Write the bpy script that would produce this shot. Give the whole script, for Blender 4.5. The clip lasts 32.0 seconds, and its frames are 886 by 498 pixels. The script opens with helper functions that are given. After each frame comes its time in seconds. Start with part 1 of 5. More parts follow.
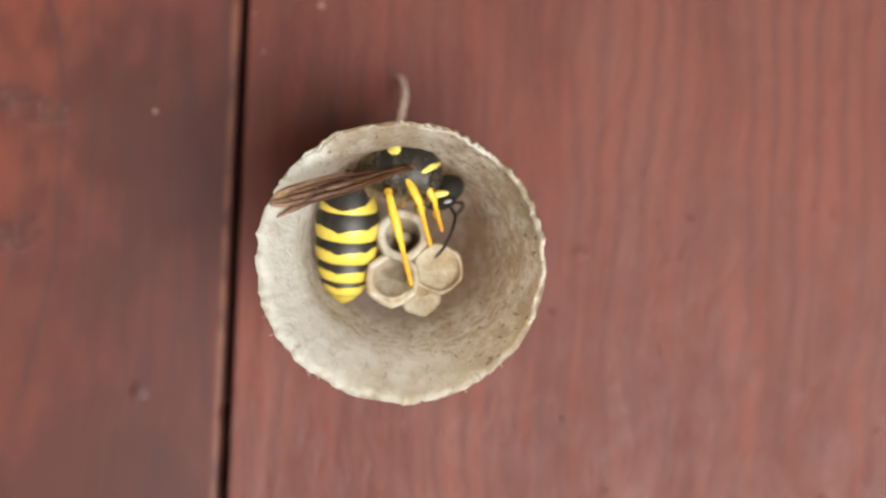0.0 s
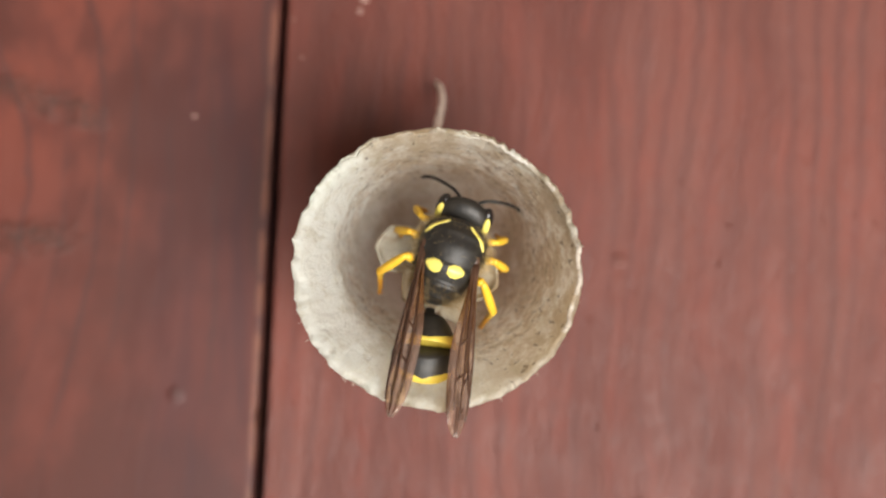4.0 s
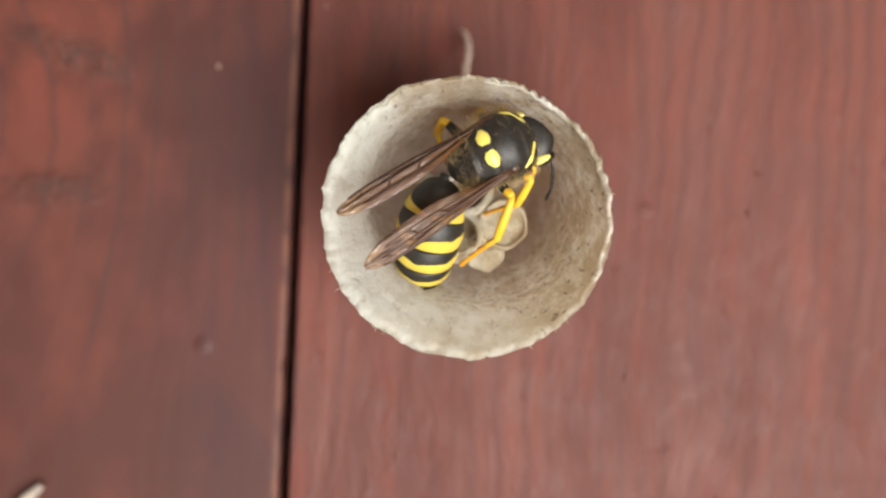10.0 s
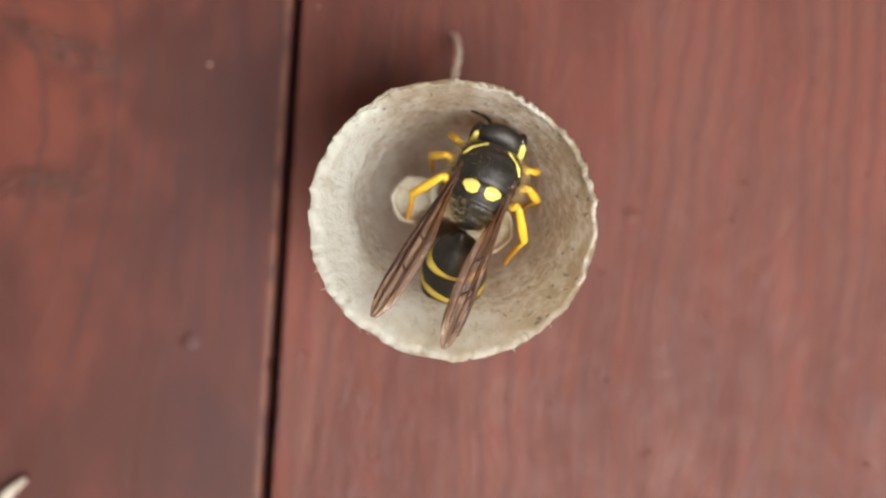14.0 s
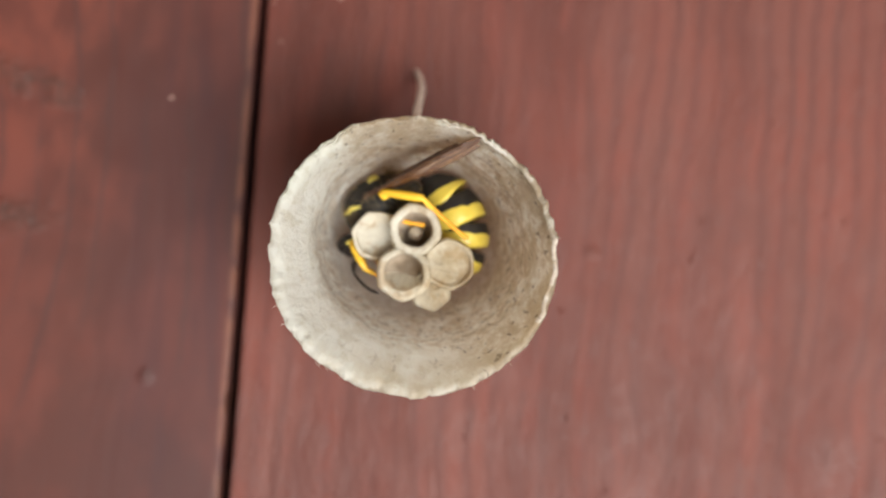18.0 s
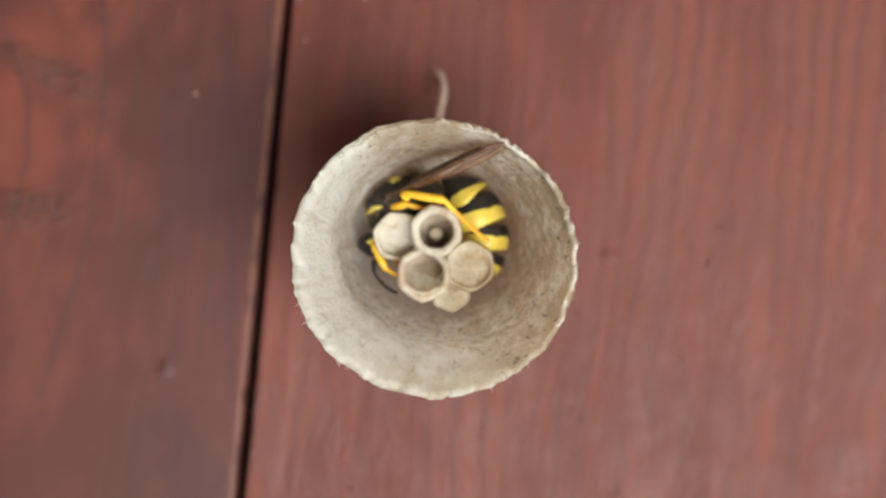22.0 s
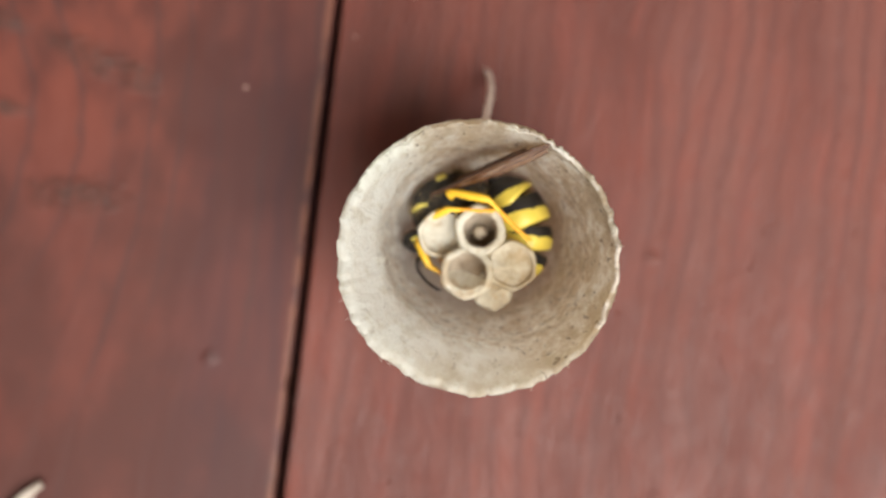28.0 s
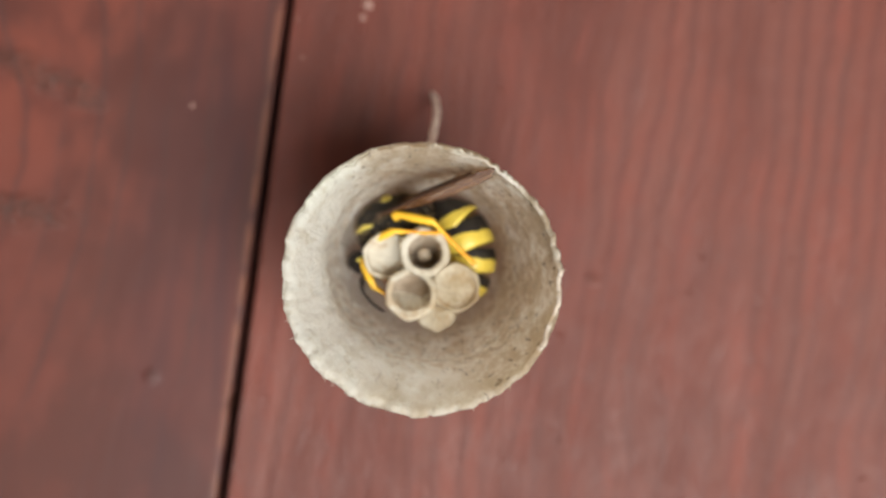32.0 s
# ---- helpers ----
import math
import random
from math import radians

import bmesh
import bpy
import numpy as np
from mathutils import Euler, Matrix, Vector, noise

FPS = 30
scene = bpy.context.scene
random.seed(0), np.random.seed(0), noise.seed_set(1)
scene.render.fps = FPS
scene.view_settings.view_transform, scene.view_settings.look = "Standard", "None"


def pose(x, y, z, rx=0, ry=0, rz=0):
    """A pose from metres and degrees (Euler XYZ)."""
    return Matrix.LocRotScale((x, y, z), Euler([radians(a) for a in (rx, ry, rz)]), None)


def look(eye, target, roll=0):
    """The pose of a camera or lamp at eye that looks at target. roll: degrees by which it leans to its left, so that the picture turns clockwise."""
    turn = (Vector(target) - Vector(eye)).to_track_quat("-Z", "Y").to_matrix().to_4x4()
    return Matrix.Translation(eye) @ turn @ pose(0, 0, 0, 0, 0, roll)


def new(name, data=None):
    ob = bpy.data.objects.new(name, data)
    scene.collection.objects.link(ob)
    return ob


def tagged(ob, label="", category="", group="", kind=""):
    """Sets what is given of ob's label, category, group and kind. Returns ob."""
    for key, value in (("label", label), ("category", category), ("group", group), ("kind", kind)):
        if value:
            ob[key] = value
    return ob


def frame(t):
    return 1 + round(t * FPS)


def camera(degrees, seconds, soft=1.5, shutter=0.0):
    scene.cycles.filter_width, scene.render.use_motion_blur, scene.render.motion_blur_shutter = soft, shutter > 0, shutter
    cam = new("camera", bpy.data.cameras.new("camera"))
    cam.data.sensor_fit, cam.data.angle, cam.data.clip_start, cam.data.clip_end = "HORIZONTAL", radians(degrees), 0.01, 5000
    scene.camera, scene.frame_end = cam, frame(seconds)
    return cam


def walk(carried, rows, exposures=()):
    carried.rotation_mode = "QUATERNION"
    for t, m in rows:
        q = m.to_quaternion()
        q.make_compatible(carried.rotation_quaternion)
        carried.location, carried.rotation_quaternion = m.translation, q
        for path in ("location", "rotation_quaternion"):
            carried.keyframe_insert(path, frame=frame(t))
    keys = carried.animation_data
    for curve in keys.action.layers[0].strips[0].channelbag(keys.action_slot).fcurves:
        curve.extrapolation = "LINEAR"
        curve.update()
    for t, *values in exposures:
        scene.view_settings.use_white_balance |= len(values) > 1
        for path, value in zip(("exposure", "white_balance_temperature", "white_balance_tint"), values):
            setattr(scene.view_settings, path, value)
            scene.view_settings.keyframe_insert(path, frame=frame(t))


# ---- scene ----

MM = 0.001
# the nest's own space in millimetres: u across the boards, v along them, w down from the rim's plane
HANG = pose(0, 0, 2.372, 180, 0, 0)


def hung(x, y, z, rx=0, ry=0, rz=0):
    return HANG @ pose(x * MM, y * MM, z * MM, rx, ry, rz)


# ---- camera and its walk: seconds, millimetres and degrees in the nest's space ----
cam = camera(41.3, 32.0, soft=2.3)
cam.data.dof.use_dof, cam.data.dof.focus_distance, cam.data.dof.aperture_fstop = True, 0.1035, 14
PATH = [
    (0.0, 1.73, -0.38, 103.00, 0.918, -1.089, 2.488),
    (0.5, 1.56, -0.34, 102.86, 0.448, -0.108, 2.659),
    (1.0, 1.63, -0.18, 102.71, 0.547, 1.302, 2.724),
    (1.5, 1.92, 0.37, 102.76, 1.225, 1.571, 2.812),
    (2.0, 2.03, 0.50, 103.03, 1.524, 0.762, 3.211),
    (2.5, 1.98, 0.30, 103.15, 1.573, 0.418, 2.971),
    (4.5, 1.94, 0.02, 102.77, 0.948, 0.846, 2.936),
    (5.0, 1.70, 1.01, 103.13, 2.111, 0.063, 3.088),
    (5.5, 0.90, 0.60, 103.37, 1.362, -0.021, 2.758),
    (6.0, 0.78, 0.39, 103.19, 0.020, 0.162, 2.884),
    (6.5, 0.64, 0.60, 102.89, 1.602, 0.318, 2.666),
    (7.0, 1.25, 0.33, 102.77, 0.335, 0.467, 2.675),
    (7.5, 1.06, 0.91, 103.30, 2.736, -0.022, 2.738),
    (8.0, 0.69, 1.65, 103.39, 2.773, -0.214, 2.654),
    (8.5, 1.59, 1.01, 104.08, 2.605, -1.042, 2.685),
    (9.0, 2.56, 0.57, 104.33, 1.567, -2.283, 2.765),
    (9.5, 1.38, -0.19, 103.12, -0.580, -0.436, 2.794),
    (10.0, 0.41, -0.71, 102.57, -1.110, 1.367, 2.788),
    (10.5, 0.18, -0.04, 102.17, -0.947, 2.312, 3.151),
    (11.0, 0.40, 0.06, 102.76, 0.428, 1.582, 3.117),
    (11.5, 0.57, 0.36, 102.81, -0.535, 1.264, 3.291),
    (12.0, 0.42, 0.39, 102.80, 1.105, 2.162, 3.400),
    (12.5, 1.01, -0.19, 102.98, -0.285, 1.015, 3.487),
    (13.0, 1.36, 0.52, 103.29, 0.042, -0.124, 3.459),
    (13.5, 0.88, 0.45, 103.67, 0.837, -0.230, 3.424),
    (14.0, 0.84, -0.25, 103.43, -1.199, 0.927, 3.864),
    (14.5, 1.03, -0.60, 103.03, -1.436, 1.137, 4.008),
    (16.5, 1.11, -0.87, 103.27, -0.851, -0.221, 4.412),
    (17.0, 1.12, -0.50, 102.97, -1.041, -0.982, 4.314),
    (17.5, 0.78, 0.06, 103.25, 0.862, -1.124, 4.392),
    (18.0, 0.89, -0.31, 103.28, 0.597, -0.962, 4.449),
    (18.5, 0.56, 0.24, 103.33, 0.888, -1.103, 4.507),
    (19.0, 0.80, 1.07, 104.18, 2.879, -2.054, 4.738),
    (19.5, 0.03, 0.91, 104.62, 2.872, -1.711, 4.620),
    (20.0, -0.37, 1.26, 103.84, 1.094, -0.585, 4.858),
    (20.5, -0.55, 2.27, 105.51, 4.390, -0.749, 5.078),
    (21.0, 0.61, 1.30, 105.58, 1.567, -1.876, 5.270),
    (21.5, -0.03, 0.69, 104.11, -1.608, -0.538, 5.409),
    (22.0, -0.23, 0.76, 104.28, 0.070, -0.489, 5.595),
    (22.5, -0.39, 1.00, 104.34, 0.331, -0.861, 5.584),
    (23.0, -0.42, 1.57, 104.21, 0.098, -0.868, 5.807),
    (23.5, -0.20, 0.85, 104.68, -0.380, -0.625, 5.653),
    (24.0, 0.42, 0.85, 104.40, -1.129, -1.565, 6.011),
    (24.5, -0.32, 0.36, 104.55, 0.055, -1.308, 6.010),
    (25.0, -0.66, 0.30, 104.69, -0.622, -0.411, 6.020),
    (25.5, -0.36, 0.06, 104.61, -0.440, -0.162, 6.288),
    (27.5, -0.69, 1.21, 105.04, -0.532, 1.291, 6.916),
    (28.0, -0.59, 1.63, 105.41, -0.452, 1.505, 7.020),
    (28.5, -0.02, 2.18, 105.98, 1.306, 0.193, 7.299),
    (29.0, -0.54, 1.27, 105.82, 0.438, 0.010, 7.212),
    (29.5, -0.86, 0.39, 105.35, -2.864, 1.010, 7.452),
    (30.0, -0.40, 1.43, 105.77, -0.183, -0.567, 7.498),
    (30.5, -0.53, 1.48, 106.33, -0.288, -0.343, 7.657),
    (31.0, -0.64, 1.89, 106.72, 0.244, -0.592, 7.650),
    (31.5, -0.32, 1.56, 106.74, -0.171, -1.552, 7.853),
    (32.0, -0.73, 1.97, 106.52, 0.429, -1.247, 7.713),
]
walk(cam, [(row[0], hung(*row[1:])) for row in PATH], exposures=[
    (0.0, 0.59, 6500, 10), (9.0, 0.61, 6500, 10), (10.3, 0.56, 6560, 10), (11.0, 0.51, 6850, 10), (12.0, 0.49, 7150, 11), (12.8, 0.52, 6750, 10), (13.8, 0.54, 6520, 10),
    (16.8, 0.59, 6450, 10), (19.0, 0.45, 6420, 10), (22.0, 0.47, 6420, 10), (24.0, 0.53, 6420, 10), (25.0, 0.57, 6480, 10), (29.0, 0.59, 6480, 10), (31.0, 0.46, 6500, 10), (32.0, 0.46, 6500, 10)])

# ---- daylight: hazy sky and sun outside, and an added lamp beyond the porch's assumed doorway ----
world = bpy.data.worlds.new("overcast")
world.use_nodes = True
scene.world = world
sky = world.node_tree.nodes.new("ShaderNodeTexSky")
sky.sky_type, sky.sun_disc = "NISHITA", False
sky.sun_elevation, sky.sun_rotation = radians(73), radians(137)
world.node_tree.links.new(sky.outputs[0], world.node_tree.nodes["Background"].inputs[0])
world.node_tree.nodes["Background"].inputs[1].default_value = 0.05

sun = new("sun", bpy.data.lights.new("sun", "SUN"))
sun.data.energy, sun.data.angle, sun.data.color = 2.5, radians(3), (1, 0.95, 0.88)
sun.matrix_world = look((1.4, -1.5, 7), (0, 0, 0))

# added lamp just outside the assumed opening, standing in for the sky's light
doorway = new("doorway_fill_lamp", bpy.data.lights.new("doorway_fill_lamp", "AREA"))
doorway.data.shape, doorway.data.size, doorway.data.size_y = "RECTANGLE", 1.3, 1.2
doorway.data.energy, doorway.data.color = 54, (1.0, 0.96, 0.90)
doorway.matrix_world = look((0.60, 0.70, 0.85), (0.1, 0.0, 2.2))


# ---- materials ----
class Nodes:
    """A short way to write node trees."""

    def __init__(self, name):
        self.mat = bpy.data.materials.new(name)
        self.mat.use_nodes = True
        self.tree = self.mat.node_tree
        self.bsdf = self.tree.nodes["Principled BSDF"]
        self.out = self.tree.nodes["Material Output"]

    def put(self, socket, value):
        if isinstance(value, bpy.types.NodeSocket):
            self.tree.links.new(value, socket)
        elif isinstance(value, tuple) and len(value) == 3 and socket.type == "RGBA":
            socket.default_value = (*value, 1)
        else:
            socket.default_value = value

    def node(self, kind, *values, **settings):
        made = self.tree.nodes.new("ShaderNode" + kind)
        for key, value in settings.items():
            if key in ("scale", "detail", "rough", "distort"):
                name = {"scale": "Scale", "detail": "Detail", "rough": "Roughness", "distort": "Distortion"}[key]
                made.inputs[name].default_value = value
            elif key == "operation":
                made.operation = value
            elif key == "feature":
                made.feature = value
        for i, value in enumerate(values):
            if value is not None:
                self.put(made.inputs[i], value)
        return made.outputs[0]

    def math(self, operation, a, b=0.0, c=0.0):
        return self.node("Math", a, b, c, operation=operation)

    def smooth(self, value, low, high, to_low=0.0, to_high=1.0):
        made = self.tree.nodes.new("ShaderNodeMapRange")
        made.interpolation_type = "SMOOTHSTEP"
        for i, v in enumerate((value, low, high, to_low, to_high)):
            self.put(made.inputs[i], v)
        return made.outputs[0]

    def mix(self, factor, a, b):
        made = self.tree.nodes.new("ShaderNodeMix")
        made.data_type = "RGBA"
        for i, v in ((0, factor), (6, a), (7, b)):
            self.put(made.inputs[i], v)
        return made.outputs[2]

    def split(self, vector):
        made = self.tree.nodes.new("ShaderNodeSeparateXYZ")
        self.put(made.inputs[0], vector)
        return made.outputs

    def place(self, kind="Object"):
        return self.tree.nodes.new("ShaderNodeTexCoord").outputs[kind]

    def bump(self, height, strength, distance, normal=None):
        made = self.tree.nodes.new("ShaderNodeBump")
        made.inputs["Strength"].default_value, made.inputs["Distance"].default_value = strength, distance
        self.put(made.inputs["Height"], height)
        if normal is not None:
            self.put(made.inputs["Normal"], normal)
        return made.outputs[0]

    def done(self, colour, rough=0.5, normal=None, **more):
        self.put(self.bsdf.inputs["Base Color"], colour)
        self.put(self.bsdf.inputs["Roughness"], rough)
        if normal is not None:
            self.put(self.bsdf.inputs["Normal"], normal)
        for key, value in more.items():
            self.put(self.bsdf.inputs[{"specular": "Specular IOR Level", "coat": "Coat Weight", "metal": "Metallic", "sheen": "Sheen Weight"}[key]], value)
        return self.mat


def stained_wood():
    """Red-brown stained softwood: soft wandering grain bowed round two knots of one board, brushed relief with pits on the other."""
    n = Nodes("red_stained_wood")
    x, y, z = n.split(n.place())
    u, v = n.math("MULTIPLY", x, 1000), n.math("MULTIPLY", y, 1000)
    knotty = n.smooth(u, -19.5, -18.8, 1, 0)
    brushed = n.math("SUBTRACT", 1.0, knotty)
    board = n.math("FLOOR", n.math("DIVIDE", n.math("ADD", u, 19.14), 120))
    # grain bows away from the knots on the knotty board, fading towards its edge
    away = n.smooth(u, -21, -52, 0, 1)
    bow = n.math("EXPONENT", n.math("MULTIPLY", n.math("POWER", n.math("DIVIDE", n.math("SUBTRACT", v, 7), 24), 2), -1))
    g = n.math("SUBTRACT", u, n.math("MULTIPLY", n.math("MULTIPLY", away, bow), 12))
    lazy = n.node("TexNoise", n.node("CombineXYZ", n.math("MULTIPLY", g, 0.06), n.math("MULTIPLY", v, 0.03), 0.0), scale=1, detail=2)
    g = n.math("ADD", g, n.math("MULTIPLY", lazy, 7))

    def streak(across, along, seed, detail=3, tough=0.5):
        vector = n.node("CombineXYZ", n.math("MULTIPLY", g, across), n.math("MULTIPLY", v, along), n.math("ADD", n.math("MULTIPLY", board, 7.3), seed))
        return n.node("TexNoise", vector, scale=1, detail=detail, rough=tough)
    wide, bands, fine, brush = streak(0.075, 0.018, 1.0), streak(0.34, 0.040, 4.0, 2), streak(0.95, 0.085, 9.0, 2), streak(2.6, 0.42, 2.0, 3, 0.6)
    blotch = n.node("TexNoise", n.node("CombineXYZ", n.math("MULTIPLY", u, 0.075), n.math("MULTIPLY", v, 0.05), 3.0), scale=1, detail=4, rough=0.55)
    mottle = n.node("TexNoise", n.node("CombineXYZ", n.math("MULTIPLY", u, 0.30), n.math("MULTIPLY", v, 0.18), 8.0), scale=1, detail=3, rough=0.6)
    base = n.mix(n.smooth(wide, 0.36, 0.64), (0.106, 0.032, 0.0245), (0.142, 0.050, 0.039))
    base = n.mix(n.math("MULTIPLY", n.smooth(blotch, 0.42, 0.66), 0.5), base, (0.165, 0.047, 0.034))
    # brushed board: soft red streaks over pinkish brown
    red = n.math("MULTIPLY", n.smooth(bands, 0.46, 0.66), n.smooth(mottle, 0.30, 0.62))
    colour = n.mix(n.math("MULTIPLY", n.math("MULTIPLY", red, brushed), 0.34), base, (0.205, 0.049, 0.034))
    lines = n.math("ABSOLUTE", n.math("SUBTRACT", n.math("FRACT", n.math("DIVIDE", n.math("ADD", g, n.math("MULTIPLY", mottle, 1.6)), 2.7)), 0.5))
    colour = n.mix(n.math("MULTIPLY", n.math("MULTIPLY", n.smooth(lines, 0.32, 0.05), brushed), n.smooth(wide, 0.35, 0.6, 0.16, 0.40)), colour, (0.080, 0.029, 0.026))
    colour = n.mix(n.math("MULTIPLY", n.math("MULTIPLY", n.smooth(fine, 0.52, 0.72), brushed), 0.22), colour, (0.074, 0.034, 0.030))
    colour = n.mix(n.math("MULTIPLY", n.math("MULTIPLY", n.smooth(brush, 0.50, 0.70), brushed), 0.08), colour, (0.21, 0.092, 0.074))
    # knotty board: brown ground with orange flames above the knots, grey-violet wood and painted shade towards its edge
    dull = n.mix(n.smooth(blotch, 0.40, 0.62), (0.077, 0.0262, 0.0210), (0.109, 0.0338, 0.0262))
    colour = n.mix(knotty, colour, dull)
    warm = n.math("MULTIPLY", n.smooth(u, -24, -40), n.smooth(n.math("ABSOLUTE", n.math("SUBTRACT", n.math("ADD", v, n.math("MULTIPLY", u, 0.25)), 11)), 26, 6))
    flame = n.math("MULTIPLY", n.smooth(n.math("ADD", n.math("MULTIPLY", blotch, 0.55), n.math("MULTIPLY", mottle, 0.45)), 0.43, 0.62), n.math("ADD", 0.25, n.math("MULTIPLY", warm, 0.75)))
    colour = n.mix(n.math("MULTIPLY", n.math("MULTIPLY", flame, knotty), 0.45), colour, (0.180, 0.044, 0.026))
    # grey-violet tinge, deepened to stand in for shade beside the nest
    violet_shade = n.math("MULTIPLY", n.math("MULTIPLY", n.smooth(u, -38, -26), n.smooth(v, 40, 12)), n.smooth(bands, 0.34, 0.6, 1.0, 0.5))
    colour = n.mix(n.math("MULTIPLY", n.math("MULTIPLY", violet_shade, knotty), 0.74), colour, (0.051, 0.0210, 0.0236))
    # a few wandering dark growth lines
    wave = n.math("ABSOLUTE", n.math("SUBTRACT", n.math("FRACT", n.math("DIVIDE", n.math("ADD", g, n.math("MULTIPLY", mottle, 2.2)), 6.3)), 0.5))
    ring = n.math("MULTIPLY", n.smooth(wave, 0.13, 0.0), n.smooth(wide, 0.40, 0.56))
    colour = n.mix(n.math("MULTIPLY", n.math("MULTIPLY", ring, knotty), 0.55), colour, (0.055, 0.027, 0.026))
    # mottled paler arris along the joint
    pale_edge = n.math("MULTIPLY", n.smooth(n.math("ABSOLUTE", n.math("ADD", u, 20.1)), 0.55, 0.15), n.smooth(mottle, 0.35, 0.6))
    colour = n.mix(n.math("MULTIPLY", pale_edge, 0.5), colour, (0.25, 0.105, 0.062))
    # dark rough marks of the knots, and small specks
    rag = n.node("TexNoise", n.node("CombineXYZ", n.math("MULTIPLY", u, 0.42), n.math("MULTIPLY", v, 0.75), 5.0), scale=1, detail=5, rough=0.7)
    gritty = n.node("TexNoise", n.node("CombineXYZ", n.math("MULTIPLY", u, 0.8), n.math("MULTIPLY", v, 1.3), 2.0), scale=1, detail=3, rough=0.7)

    def mark(mu, mv, half_u, half_v, tilt, ragged=1.0):
        c, s = math.cos(radians(tilt)), math.sin(radians(tilt))
        du, dv = n.math("SUBTRACT", u, mu), n.math("SUBTRACT", v, mv)
        a = n.math("ADD", n.math("MULTIPLY", du, c / half_u), n.math("MULTIPLY", dv, s / half_u))
        b = n.math("ADD", n.math("MULTIPLY", dv, c / half_v), n.math("MULTIPLY", du, -s / half_v))
        far = n.math("SQRT", n.math("ADD", n.math("MULTIPLY", a, a), n.math("MULTIPLY", b, b)))
        far = n.math("ADD", far, n.math("MULTIPLY", n.math("SUBTRACT", rag, 0.5), 2.2 * ragged))
        return n.smooth(far, 1.45, 0.25)
    marks = None
    for spec in ((-46.5, 17.0, 5.0, 1.6, -20), (-41.2, 15.6, 2.6, 1.4, -28), (-46.2, 1.2, 5.2, 1.9, 3), (-56.5, 10.3, 3.2, 1.0, -4),
                 (-57.5, 20.2, 3.0, 1.1, -14), (-28.9, -15.4, 0.9, 0.85, 0, 0.35), (19.6, 2.1, 0.9, 0.75, 0, 0.5)  ):
        one = n.math("MULTIPLY", mark(*spec), 0.75 if spec[0] < -40 else 0.38)
        marks = one if marks is None else n.math("MAXIMUM", marks, one)
    colour = n.mix(n.math("MULTIPLY", marks, n.smooth(gritty, 0.36, 0.62, 1.0, 0.25)), colour, (0.046, 0.027, 0.022))
    # pits and paint pimples
    nudge = n.math("MULTIPLY", mottle, 0.9)
    pit = n.node("TexVoronoi", n.node("CombineXYZ", n.math("ADD", n.math("MULTIPLY", u, 0.36), nudge), n.math("ADD", n.math("MULTIPLY", v, 0.26), nudge), 0.0), scale=1)
    pick = n.tree.nodes[-1].outputs["Color"]
    chance = n.split(pick)[0]
    ragged = n.math("ADD", pit, n.math("MULTIPLY", n.math("SUBTRACT", gritty, 0.5), 0.10))
    dot = n.math("MULTIPLY", n.math("MULTIPLY", n.smooth(ragged, 0.09, 0.03), n.smooth(chance, 0.42, 0.46)), n.math("ADD", 0.25, n.math("MULTIPLY", brushed, 0.75)))
    height = n.math("ADD", n.math("MULTIPLY", fine, 0.45), n.math("ADD", n.math("MULTIPLY", brush, 0.55), n.math("MULTIPLY", bands, 0.5)))
    height = n.math("MULTIPLY", height, n.math("SUBTRACT", 1.0, n.math("MULTIPLY", knotty, 0.8)))
    height = n.math("ADD", height, n.math("MULTIPLY", n.math("MULTIPLY", marks, gritty), 2.2))
    normal = n.bump(height, 0.6, 0.0006)
    normal = n.bump(n.math("MULTIPLY", dot, 1.0), 0.8, 0.00035, normal)
    colour = n.mix(n.math("MULTIPLY", dot, 0.05), colour, (0.040, 0.020, 0.018))
    return n.done(colour, n.smooth(mottle, 0.3, 0.7, 0.42, 0.58), normal, specular=0.30)


